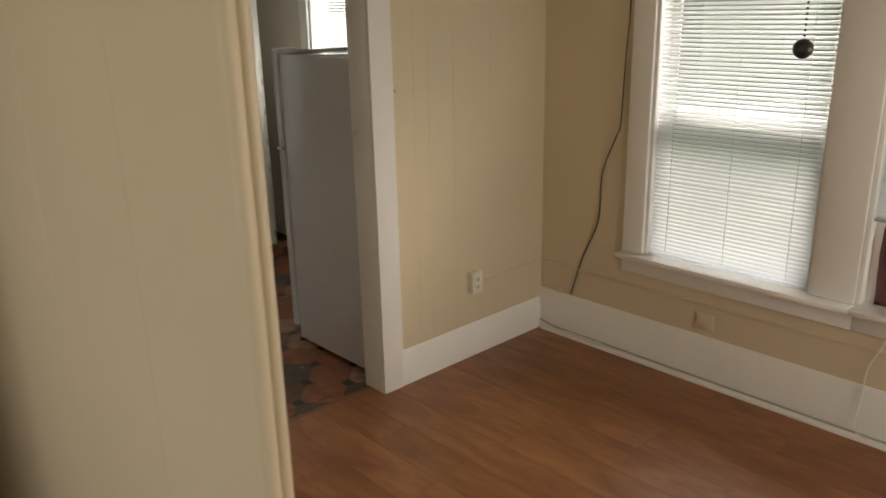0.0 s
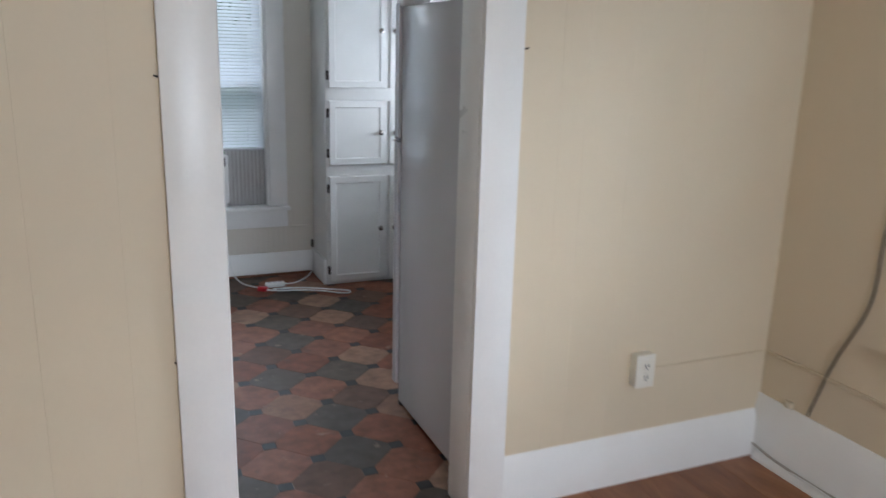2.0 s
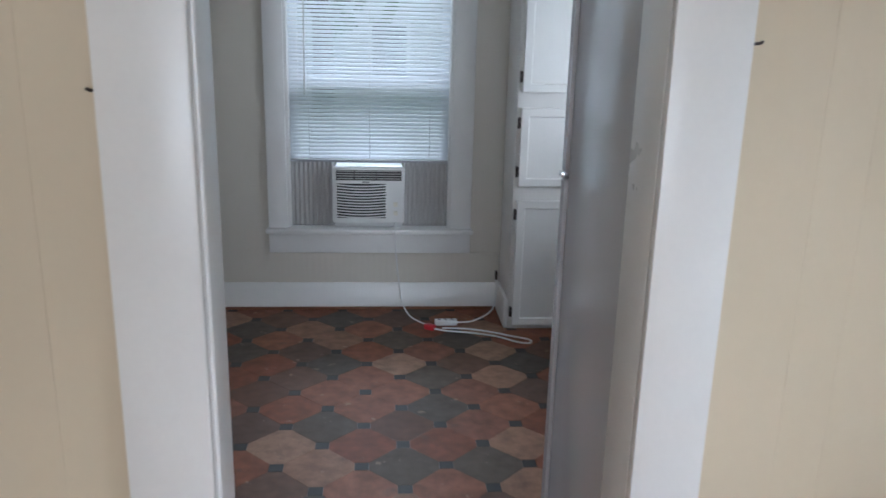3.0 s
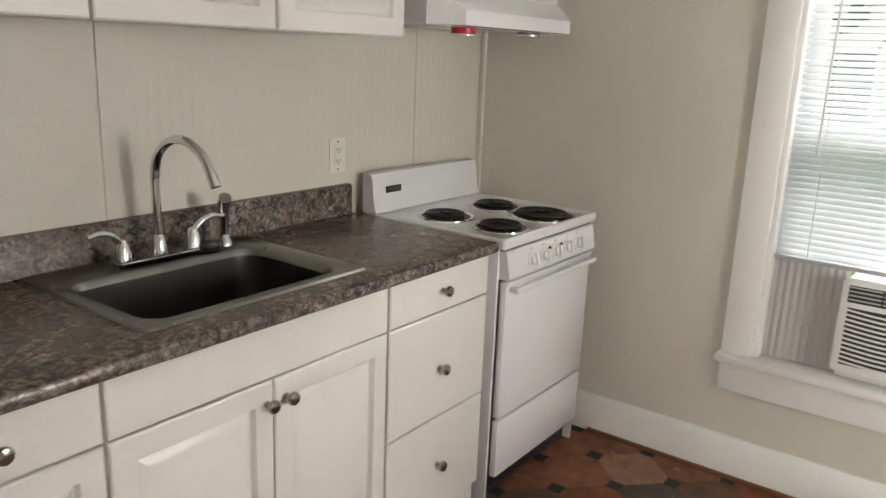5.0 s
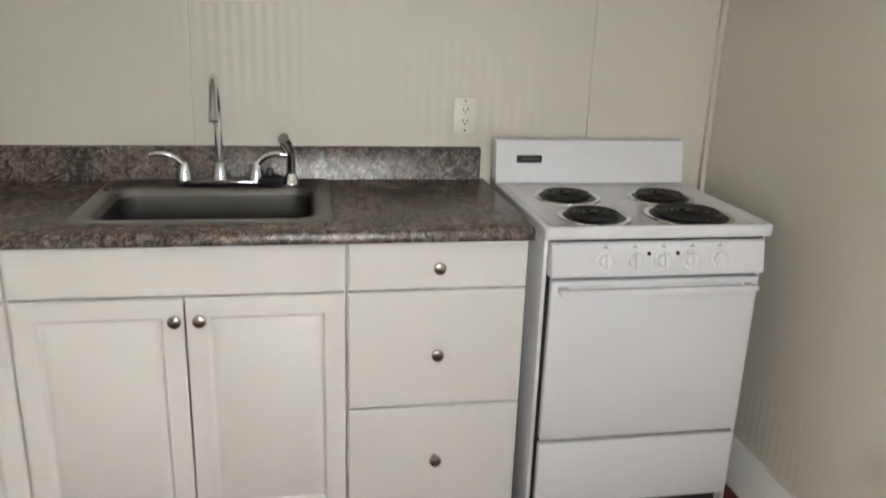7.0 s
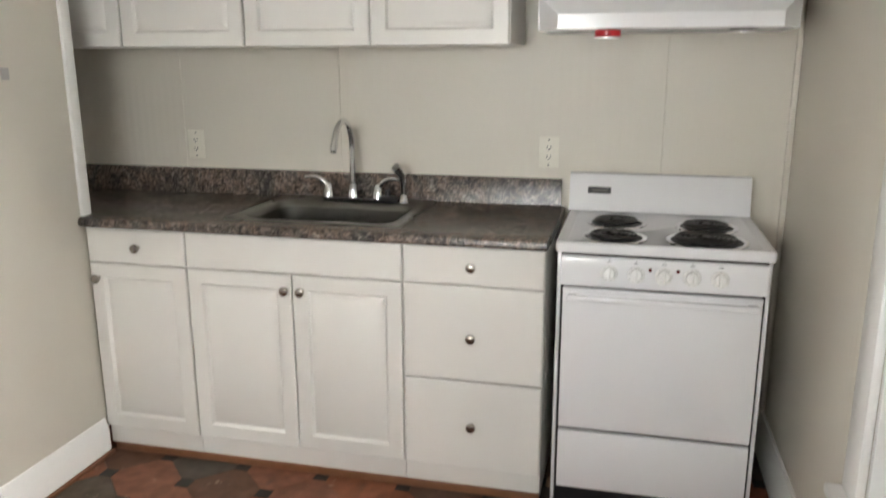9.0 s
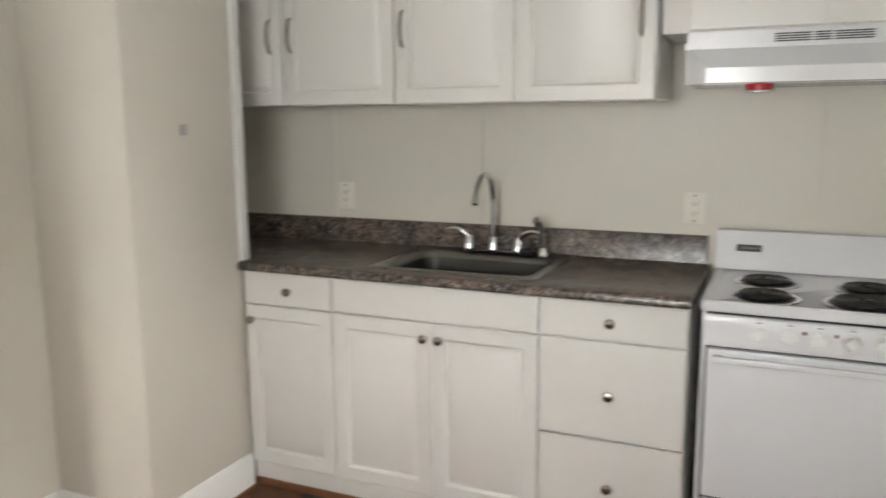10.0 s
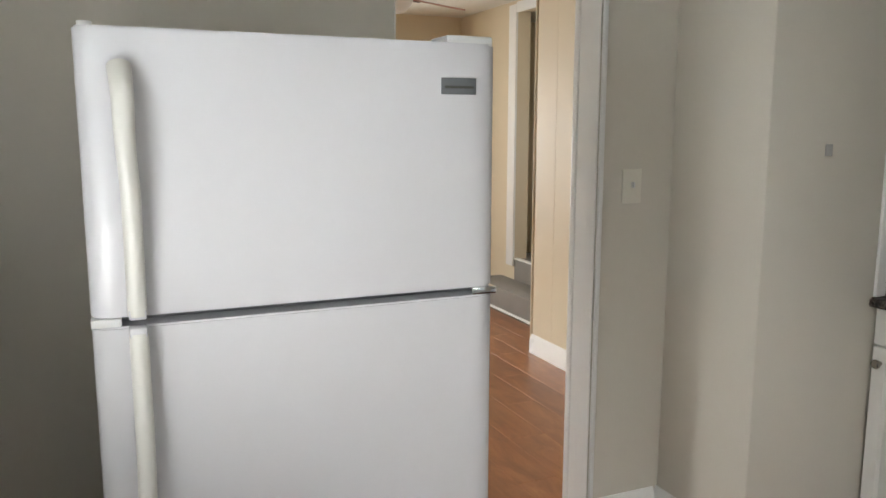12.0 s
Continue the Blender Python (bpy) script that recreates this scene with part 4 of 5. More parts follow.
part("rim", rings(levels[:6], False), STEEL_RIM, sink, "satin steel rim")
# The bowl's dark reflections are put into its steel colour; the rim stays lighter.
part("basin", rings(levels[5:], True), STEEL, sink)
part("drain", lathe(bmesh.new(), [(0.045, 0.0), (0.043, 0.003), (0.030, 0.002), (0.028, -0.002)], ((BX0 + BX1) / 2, (BY0 + BY1) / 2, ZT - 0.1695), "Z", 28), CHROME, sink)

# faucet
AX, AY, AZ = -3.272, 1.432, ZT + 0.007
faucet = thing("kitchen_faucet", (AX, AY, AZ), "chrome gooseneck faucet with two lever handles", "faucet")
bm = bmesh.new()
prism(bm, rounded(AX - 0.028, AX + 0.028, AY - 0.13, AY + 0.13, 0.027), AZ, AZ + 0.014, "Z")
bmesh.ops.bevel(bm, geom=[e for e in bm.edges if all(v.co.z > AZ + 0.013 for v in e.verts)], offset=0.005, segments=2, affect="EDGES")
part("base_plate", bm, CHROME, faucet)
part("spout_collar", lathe(bmesh.new(), [(0.022, 0.0), (0.020, 0.02), (0.015, 0.045), (0.0125, 0.05)], (AX, AY, AZ + 0.0135), "Z", 24), CHROME, faucet)
zs = AZ + 0.05
bm = tube(bmesh.new(), [(AX, AY, zs), (AX, AY, zs + 0.09), (AX, AY, zs + 0.165), (AX + 0.020, AY, zs + 0.222), (AX + 0.068, AY + 0.003, zs + 0.257), (AX + 0.125, AY + 0.006, zs + 0.262), (AX + 0.184, AY + 0.009, zs + 0.232), (AX + 0.214, AY + 0.011, zs + 0.188)], 0.0115, seg=16, steps=6)
part("spout", bm, CHROME, faucet)
part("aerator", cyl(bmesh.new(), (AX + 0.2125, AY + 0.011, zs + 0.191), (AX + 0.226, AY + 0.012, zs + 0.163), 0.0135, 0.0125), CHROME, faucet)
for s in (-1, 1):
    hy = AY + s * 0.102
    h = part("handle_base", lathe(bmesh.new(), [(0.024, 0.0), (0.022, 0.018), (0.017, 0.036), (0.012, 0.048), (0.004, 0.052)], (AX, hy, AZ + 0.0135), "Z", 20), CHROME, faucet)
    part("lever", tube(bmesh.new(), [(AX, hy, AZ + 0.052), (AX + 0.006, hy + s * 0.028, AZ + 0.080), (AX + 0.010, hy + s * 0.060, AZ + 0.090), (AX + 0.012, hy + s * 0.092, AZ + 0.086)], lambda t: 0.0095 - 0.0035 * t, seg=12), CHROME, h)
SPY = 1.636
sprayer = thing("side_sprayer", (AX, SPY, AZ), "chrome side sprayer beside the faucet", "sprayer")
part("holder", lathe(bmesh.new(), [(0.024, 0.0), (0.022, 0.010), (0.016, 0.022), (0.014, 0.03)], (AX, SPY, AZ), "Z", 20), CHROME, sprayer)
part("body", tube(bmesh.new(), [(AX, SPY, AZ + 0.028), (AX + 0.001, SPY, AZ + 0.07), (AX + 0.004, SPY - 0.004, AZ + 0.10), (AX + 0.024, SPY - 0.014, AZ + 0.128)], lambda t: 0.0125 + 0.004 * t, seg=14), CHROME, sprayer)
part("head", cyl(bmesh.new(), (AX + 0.018, SPY - 0.011, AZ + 0.123), (AX + 0.036, SPY - 0.020, AZ + 0.140), 0.0175, 0.0165), CHROME, sprayer)
stopper = lathe(bmesh.new(), [(0.038, 0.0), (0.040, 0.012), (0.036, 0.020), (0.012, 0.026), (0.010, 0.045), (0.004, 0.048)], (AX + 0.004, SPY - 0.062, AZ), "Z", 24)
solo("sink_stopper", stopper, BLACK, "black rubber sink stopper by the sprayer", "stopper")


# wall cabinets
def pull(x, y, z0, z1, parent):
    bm = tube(bmesh.new(), [(x, y, z0), (x + 0.016, y, z0 + 0.010), (x + 0.026, y, (2 * z0 + z1) / 3), (x + 0.027, y, (z0 + z1) / 2), (x + 0.026, y, (z0 + 2 * z1) / 3), (x + 0.016, y, z1 - 0.010), (x, y, z1)], lambda t: 0.0048 + 0.0018 * math.sin(math.pi * t), seg=12)
    return part("pull_handle", bm, NICKEL, parent, "brushed nickel bow handle")


UX, UZ0, UZ1 = -3.004, 1.500, 2.27


def wall_unit(y0, y1, z0, doors, label, kind):
    u = thing("wall_cabinet", (W, (y0 + y1) / 2, z0), label, "cabinet", "kitchen wall cabinets")
    part("body", boxes((W + 0.002, UX - FT - 0.001, y0 + 0.0008, y1 - 0.0008, z0 + 0.004, UZ1), bev=0.0015), CAB, u)
    for a, b, k in doors:
        d = part("door", front(east(a, z0, UX), b - a, UZ1 - 0.01 - z0, FT, kind), CAB, u)
        if k:
            pull(UX - 0.001, k, 1.700, 1.828, d)
    return u


wall_unit(0.22, 1.143, UZ0, [(0.23, 0.655 - G, 0.600), (0.655 + G, 1.143 - G, 0.698)], "white raised-panel wall cabinet with bow handles", "raised")
wall_unit(1.143, 2.078, UZ0, [(1.143 + G, 1.605 - G, 1.180), (1.605 + G, 2.074, 2.030)], "white raised-panel wall cabinet above the sink", "raised")
HZ = 1.702           # top of the hood
hoodcab = thing("wall_cabinet", (W, 2.55, HZ), "white wall cabinet with two flat-panel doors over the hood", "cabinet", "kitchen wall cabinets")
part("body", boxes((W + 0.002, UX - 0.012, 2.090, 3.012, HZ, UZ1), bev=0.002), CAB, hoodcab)
part("door", front(east(2.172, HZ + 0.006, UX + 0.004), 2.557 - 2.172, 0.54, 0.0155, "shallow"), CAB, hoodcab)
part("door", front(east(2.562, HZ + 0.006, UX + 0.004), 2.942 - 2.562, 0.54, 0.0155, "shallow"), CAB, hoodcab)

# range hood
HY0, HY1 = 2.168, 2.942
hood = thing("range_hood", (W, 2.555, 1.55), "white enamel under-cabinet range hood", "range hood")
bm = bmesh.new()
prism(bm, [(W + 0.002, 1.543), (UX + 0.004, 1.543), (UX + 0.004, HZ - 0.0015), (W + 0.002, HZ - 0.0015)], HY0, HY1, "Y")
part("body", bm, ENAMEL, hood)
bm = bmesh.new()
rings = [(UX + 0.0045, HY0, HY1, 1.650), (-2.914, HY0 + 0.068, HY1 - 0.058, 1.592), (-2.908, HY0 + 0.070, HY1 - 0.060, 1.588), (-2.908, HY0 + 0.070, HY1 - 0.060, 1.544), (UX + 0.0045, HY0 + 0.005, HY1 - 0.005, 1.544)]
vs = [[bm.verts.new((x, a, z)), bm.verts.new((x, b, z))] for x, a, b, z in rings]
for p, q in zip(vs, vs[1:]):
    bm.faces.new((p[0], p[1], q[1], q[0]))
bm.faces.new([v[0] for v in vs])
bm.faces.new([v[1] for v in vs][::-1])
bm.faces.new((vs[0][0], vs[-1][0], vs[-1][1], vs[0][1]))
bmesh.ops.recalc_face_normals(bm, faces=bm.faces[:])
part("visor", bm, ENAMEL, hood, "slanted front visor with a straight lip")
for a, b in ((2.420, 2.520), (2.527, 2.573), (2.580, 2.682)):
    part("vent_slot", boxes(*[(UX + 0.0043, UX + 0.0052, a, b, z - 0.0021, z + 0.0021) for z in (1.666, 1.673, 1.680, 1.687)]), BLACK, hood)
part("switch", boxes((UX + 0.0043, UX + 0.009, 2.708, 2.733, 1.666, 1.687), bev=0.002), WHITE_PLASTIC, hood)
part("switch", boxes((UX + 0.0043, UX + 0.009, 2.752, 2.777, 1.666, 1.687), bev=0.002), WHITE_PLASTIC, hood)
part("nameplate", boxes((UX + 0.0043, UX + 0.0052, 2.790, 2.828, 1.676, 1.681)), GREY_PLASTIC, hood)


def hood_can(x, y, red):
    c = thing("fire_can", (x, y, 1.555), "red and steel canister stuck under the hood" if red else "steel canister stuck under the hood", "canister", "hood canisters")
    z0 = 1.5425
    part("can", lathe(bmesh.new(), [(0.040, z0), (0.040, z0 - (0.018 if red else 0.004)), (0.039, z0 - (0.019 if red else 0.005))], (x, y, 0), "Z", 28), RED if red else STEEL, c)
    h = z0 - (0.019 if red else 0.005)
    part("rim", lathe(bmesh.new(), [(0.042, h), (0.043, h - 0.003), (0.042, h - 0.007), (0.038, h - 0.008)], (x, y, 0), "Z", 28), CHROME, c)


hood_can(-3.02, 2.385, True)
hood_can(-3.02, 2.785, False)

# ---- stove ----
TY0, TY1, TXF, TXB = 2.274, 2.892, -2.752, -3.330
stove = thing("electric_stove", ((TXF + TXB) / 2, (TY0 + TY1) / 2, 0), "white enamel electric coil stove between cabinet and wall", "stove")
bm = boxes((TXB, TXF - 0.045, TY0 + 0.012, TY1 - 0.012, 0.09, 0.885), bev=0.003)
body = part("body", bm, ENAMEL, stove)
for a, b in ((TY0, TY0 + 0.012), (TY1 - 0.012, TY1)):
    part("side_panel", boxes((TXB, TXF - 0.02, a, b, 0.0, 0.885), bev=0.003), ENAMEL, stove)
part("kick_plate", boxes((TXF - 0.07, TXF - 0.05, TY0 + 0.013, TY1 - 0.013, 0.004, 0.0895), bev=0.002), BLACK, stove, "black recessed kick plate")
# cooktop with raised rim
bm = bmesh.new()
lv = [(TXB, TXF + 0.002, TY0 - 0.004, TY1 + 0.004, 0.01, 0.8855), (TXB, TXF + 0.006, TY0 - 0.006, TY1 + 0.006, 0.012, 0.895), (TXB, TXF + 0.006, TY0 - 0.006, TY1 + 0.006, 0.012, 0.914),
      (TXB + 0.006, TXF, TY0, TY1, 0.012, 0.919), (TXB + 0.012, TXF - 0.008, TY0 + 0.010, TY1 - 0.010, 0.012, 0.9185), (TXB + 0.022, TXF - 0.020, TY0 + 0.024, TY1 - 0.024, 0.016, 0.911)]
prev = None
for x0, x1, y0, y1, r, z in lv:
    ring = [bm.verts.new((px, py, z)) for px, py in rounded(x0, x1, y0, y1, r, 4)]
    if prev:
        for i in range(len(ring)):
            bm.faces.new((prev[i], prev[(i + 1) % len(ring)], ring[(i + 1) % len(ring)], ring[i]))
    else:
        bm.faces.new(ring[::-1])
    prev = ring
bm.faces.new(prev)
bmesh.ops.recalc_face_normals(bm, faces=bm.faces[:])
part("cooktop", bm, ENAMEL, stove)
bm = prism(bmesh.new(), [(TXB, 0.9195), (TXB + 0.062, 0.9195), (TXB + 0.052, 0.945), (TXB + 0.042, 1.038), (TXB + 0.032, 1.051), (TXB, 1.053)], TY0 - 0.008, TY1, "Y")
guard = part("backguard", bm, ENAMEL, stove)
part("badge", boxes((TXB + 0.0455, TXB + 0.0495, TY0 + 0.058, TY0 + 0.140, 0.982, 1.006), bev=0.001), BLACK, guard, "black badge with a pale bar")
part("badge_bar", boxes((TXB + 0.0497, TXB + 0.0503, TY0 + 0.074, TY0 + 0.130, 0.991, 0.997)), STEEL, guard)
part("guard_seam", boxes((TXB + 0.0425, TXB + 0.0475, TY0 + 0.30, TY0 + 0.52, 0.975, 0.977)), GREY_PLASTIC, guard)


def burner(x, y, r):
    z = 0.9112
    b = part("drip_pan", lathe(bmesh.new(), [(r + 0.022, 0.0), (r + 0.021, 0.004), (r + 0.014, 0.005), (r + 0.008, 0.0035)], (x, y, z), "Z", 36), CHROME, stove, "chrome drip pan")
    part("pan_bowl", lathe(bmesh.new(), [(r + 0.0085, 0.0034), (r + 0.002, 0.0041), (r * 0.6, 0.0043), (0.02, 0.0043)], (x, y, z), "Z", 36), BLACK, b, "black pan bowl")
    bm = bmesh.new()
    turns = 4 if r < 0.095 else 5
    pts = []
    for i in range(turns * 12 + 1):
        a = 2 * math.pi * i / 12
        rr = 0.022 + (r - 0.026) * i / (turns * 12)
        pts.append((x + rr * math.cos(a), y + rr * math.sin(a), z + 0.0125))
    tube(bm, pts, 0.0048, seg=8, steps=2)
    part("coil", bm, COIL, b, "black heating coil")
    bm = bmesh.new()
    for k in range(3):
        a = radians(90 + 120 * k)
        cyl(bm, (x, y, z + 0.0055), (x + r * math.cos(a), y + r * math.sin(a), z + 0.0055), 0.0025, seg=6)
    lathe(bm, [(0.014, 0.004), (0.014, 0.0165), (0.012, 0.0175)], (x, y, z), "Z", 16)
    part("support", bm, COIL, b)


burner(-3.10, 2.442, 0.078)
burner(-2.870, 2.440, 0.078)
burner(-3.085, 2.732, 0.078)
burner(-2.872, 2.715, 0.100)
# control panel, slanted
bm = prism(bmesh.new(), [(TXF - 0.044, 0.876), (TXF - 0.004, 0.876), (TXF + 0.002, 0.871), (TXF + 0.016, 0.796), (TXF + 0.012, 0.786), (TXF - 0.044, 0.784)], TY0 + 0.014, TY1 - 0.014, "Y")
panel = part("control_panel", bm, ENAMEL, stove)
tilt = math.degrees(math.atan2(0.014, 0.083))


def on_panel(y, z):
    x = TXF + 0.002 + (0.879 - z) * 0.014 / 0.083
    return Matrix.Translation((x, y, z)) @ pose(0, 0, 0, 0, 90 - tilt, 0)


for i in range(5):
    y = 2.430 + 0.0795 * i
    bm = lathe(bmesh.new(), [(0.026, 0.0), (0.025, 0.003), (0.0185, 0.005), (0.0175, 0.014), (0.015, 0.016)], (0, 0, 0), "Z", 28)
    box(bm, -0.020, 0.020, -0.0045, 0.0045, 0.010, 0.024, bev=0.002)
    bmesh.ops.transform(bm, matrix=on_panel(y, 0.829), verts=bm.verts)
    k = part("control_knob", bm, WHITE_PLASTIC, panel)
    bm = bmesh.new()
    for j in range(9):
        a = radians(20 + 40 * j)
        box(bm, 0.0205 * math.cos(a) - 0.001, 0.0205 * math.cos(a) + 0.001, 0.0205 * math.sin(a) - 0.001, 0.0205 * math.sin(a) + 0.001, 0.0040, 0.0052)
    box(bm, -0.043, -0.040, -0.0015, 0.0015, 0.0003, 0.0009)
    box(bm, -0.036, -0.0335, -0.007, 0.007, 0.0003, 0.0009)
    bmesh.ops.transform(bm, matrix=on_panel(y, 0.829), verts=bm.verts)
    part("dial_marks", bm, GREY_PLASTIC, k)
for y in (2.5495, 2.629):
    bm = lathe(bmesh.new(), [(0.0055, 0.0), (0.005, 0.003), (0.003, 0.005)], (0, 0, 0), "Z", 14)
    bmesh.ops.transform(bm, matrix=on_panel(y, 0.846), verts=bm.verts)
    part("indicator_light", bm, LENS_RED, panel, "small dark red indicator lens")
# Black strips put in as the shade inside the stove's narrow gaps.
part("panel_gap_shade", boxes((TXF - 0.044, TXF - 0.012, TY0 + 0.0125, TY1 - 0.0125, 0.8763, 0.885)), BLACK, stove)
part("oven_gap_shade", boxes((TXF - 0.03, TXF - 0.022, TY0 + 0.0125, TY1 - 0.0125, 0.095, 0.784)), BLACK, stove)
oven = part("oven_door", boxes((TXF - 0.0215, TXF + 0.004, TY0 + 0.020, TY1 - 0.020, 0.312, 0.776), bev=0.004), ENAMEL, stove)
bm = boxes((TXF + 0.022, TXF + 0.038, TY0 + 0.035, TY1 - 0.030, 0.742, 0.760), bev=0.005)
for y in (TY0 + 0.05, TY1 - 0.05):
    box(bm, TXF + 0.002, TXF + 0.026, y - 0.012, y + 0.012, 0.744, 0.758)
part("oven_handle", bm, ENAMEL, oven)
part("oven_top_strip", boxes((TXF + 0.004, TXF + 0.010, TY0 + 0.020, TY1 - 0.020, 0.764, 0.776), bev=0.002), ENAMEL, oven)
part("drawer_front", boxes((TXF - 0.0215, TXF + 0.002, TY0 + 0.020, TY1 - 0.020, 0.099, 0.300), bev=0.004), ENAMEL, stove)

# ---- refrigerator ----
RX0, RX1, RYF, RYB, RZ = -1.156, -0.361, 0.918, 0.20, 1.650
fridge = thing("refrigerator", ((RX0 + RX1) / 2, 0.55, 0), "white top-freezer refrigerator standing beside the doorway", "refrigerator")
part("body", boxes((RX0 + 0.006, RX1 - 0.006, RYB, RYF - 0.075, 0.035, RZ - 0.012), bev=0.008), FRIDGE_SIDE, fridge)
part("gasket", boxes((RX0 + 0.02, RX1 - 0.02, RYF - 0.0748, RYF - 0.062, 0.10, RZ - 0.02), bev=0.002), GREY_PLASTIC, fridge, "grey door gasket")


def fridge_door(z0, z1, hz0, hz1, top):
    bm = bmesh.new()
    prof = []
    yb, yf = RYF - 0.0615, RYF
    prof = [(RX0, yb), (RX0, yf - 0.022), (RX0 + 0.005, yf - 0.014), (RX0 + 0.018, yf - 0.006), (RX0 + 0.038, yf - 0.0015), (RX0 + 0.06, yf), (RX1 - 0.06, yf), (RX1 - 0.038, yf - 0.0015), (RX1 - 0.018, yf - 0.006), (RX1 - 0.005, yf - 0.014), (RX1, yf - 0.022), (RX1, yb)]
    prism(bm, prof, z0, z1, "Z")
    bmesh.ops.bevel(bm, geom=[e for e in bm.edges if abs(e.verts[0].co.z - e.verts[1].co.z) < 1e-5], offset=0.004, segments=2, affect="EDGES")
    d = part("freezer_door" if top else "door", bm, FRIDGE, fridge)
    hx = RX1 - 0.076
    if top:
        pts = [(hx, RYF + 0.024, z0 + 0.008), (hx, RYF + 0.028, hz0 + 0.10), (hx, RYF + 0.036, (hz0 + hz1) / 2), (hx + 0.004, RYF + 0.044, hz1 - 0.13), (hx + 0.004, RYF + 0.036, hz1 - 0.05), (hx + 0.006, RYF + 0.004, hz1)]
    else:
        pts = [(hx, RYF + 0.024, z1 - 0.008), (hx, RYF + 0.028, hz1 - 0.10), (hx, RYF + 0.036, (hz0 + hz1) / 2), (hx + 0.004, RYF + 0.044, hz0 + 0.13), (hx + 0.004, RYF + 0.036, hz0 + 0.05), (hx + 0.006, RYF + 0.004, hz0)]
    part("handle", tube(bmesh.new(), pts, lambda t: 0.0165 + 0.004 * max(0.0, t - 0.55) / 0.45, seg=16), HANDLE_IVORY, d, "white bowed plastic handle")
    ze = z0 + 0.008 if top else z1 - 0.008
    part("handle_foot", boxes((hx - 0.015, hx + 0.015, RYF - 0.001, RYF + 0.036, ze - 0.007, ze + 0.012), bev=0.004), FRIDGE, d)
    return d


fd = fridge_door(1.144, RZ, 1.15, 1.582, True)
fridge_door(0.105, 1.127, 0.62, 1.15, False)
badge = part("badge", boxes((-1.106, -1.029, RYF - 0.0005, RYF + 0.003, 1.547, 1.580), bev=0.001), GREY_PLASTIC, fd, "grey rectangular badge with pale bar")
part("badge_bar", boxes((-1.100, -1.036, RYF + 0.0031, RYF + 0.0036, 1.559, 1.564)), STEEL, fd)
part("hinge_cover", boxes((RX0 + 0.005, RX0 + 0.11, RYF - 0.10, RYF - 0.012, RZ - 0.0115, RZ + 0.016), bev=0.006), WHITE_PLASTIC, fridge)
part("hinge_pin", cyl(bmesh.new(), (RX1 - 0.02, RYF - 0.03, RZ - 0.0005), (RX1 - 0.02, RYF - 0.03, RZ + 0.008), 0.012), WHITE_PLASTIC, fridge)
part("middle_hinge", boxes((RX0 - 0.004, RX0 + 0.055, RYF - 0.035, RYF + 0.001, 1.1275, 1.1435), bev=0.003), CHROME, fridge, "metal middle hinge")
part("end_cap", boxes((RX1 - 0.05, RX1 + 0.001, RYF - 0.035, RYF + 0.001, 1.128, 1.143), bev=0.003), WHITE_PLASTIC, fridge)
part("kick_grille", boxes((RX0 + 0.01, RX1 - 0.01, RYF - 0.085, RYF - 0.07, 0.03, 0.098), bev=0.003), BLACK, fridge)
for x in (RX0 + 0.05, RX1 - 0.05):
    part("foot", lathe(bmesh.new(), [(0.028, 0.0), (0.028, 0.014), (0.012, 0.018), (0.012, 0.04)], (x, RYF - 0.045, 0), "Z", 18), BLACK, fridge)
    part("foot", lathe(bmesh.new(), [(0.022, 0.0), (0.022, 0.014), (0.012, 0.018), (0.012, 0.04)], (x, RYB + 0.06, 0), "Z", 18), BLACK, fridge)

# ---- tall built-in cabinet ----
QX0, QX1, QY = -0.982, -0.175, 2.678
tall = thing("tall_cabinet", ((QX0 + QX1) / 2, (QY + N) / 2, 0), "tall white painted built-in cupboard with six doors", "cabinet")
part("body", boxes((QX0, QX1, QY, N - 0.001, 0.0, 2.28), bev=0.003), CAB_OLD, tall)
part("plinth", boxes((QX0 - 0.018, QX0 - 0.0005, QY + 0.004, N - 0.026, 0.0, 0.165), bev=0.004), TRIM, tall)
for q, w in ((0.022, 0.703), (0.775, 1.172), (1.248, 2.10)):
    for a, b, hinge, kx in ((-0.962, -0.592, -1, -0.634), (-0.570, -0.200, 1, -0.540)):
        d = part("door", front(pose(a, QY - 0.0195, q), b - a, w - q, 0.019, "shaker"), CAB_OLD, tall)
        kz = {0.022: 0.362, 0.775: 0.975, 1.248: 1.592}[q]
        knob(pose(kx, QY - 0.0185, kz, 90, 0, 0), d)
        hx = a - 0.002 if hinge < 0 else b + 0.002
        for hz in (q + 0.075, w - 0.075):
            bm = boxes((hx - 0.011, hx + 0.011, QY - 0.0035, QY - 0.0005, hz - 0.028, hz + 0.028), bev=0.001)
            cyl(bm, (hx, QY - 0.012, hz - 0.026), (hx, QY - 0.012, hz + 0.026), 0.006, seg=10)
            part("hinge", bm, IRON, d, "dark iron hinge")

# ---- window air conditioner ----
CX0, CX1, CZ0, CZ1, CYF = -1.924, -1.528, 0.500, 0.812, N - 0.022
ac = thing("window_air_conditioner", ((CX0 + CX1) / 2, N, CZ0), "white window air conditioner standing on the sill", "air conditioner")
part("body", boxes((CX0 + 0.012, CX1 - 0.012, CYF + 0.045, N + 0.30, 0.4705, CZ1 - 0.006), bev=0.006), WHITE_PLASTIC, ac)
face = part("front_panel", boxes((CX0, CX1, CYF, CYF + 0.0445, CZ0, CZ1), bev=0.012), WHITE_PLASTIC, ac)
# Flat black plate carries the outlet's inner shade as colour.
part("outlet_shade_plate", boxes((CX0 + 0.022, CX1 - 0.018, CYF - 0.0015, CYF + 0.004, CZ1 - 0.072, CZ1 - 0.016)), BLACK, face, "black plate for the shade inside the air outlet")
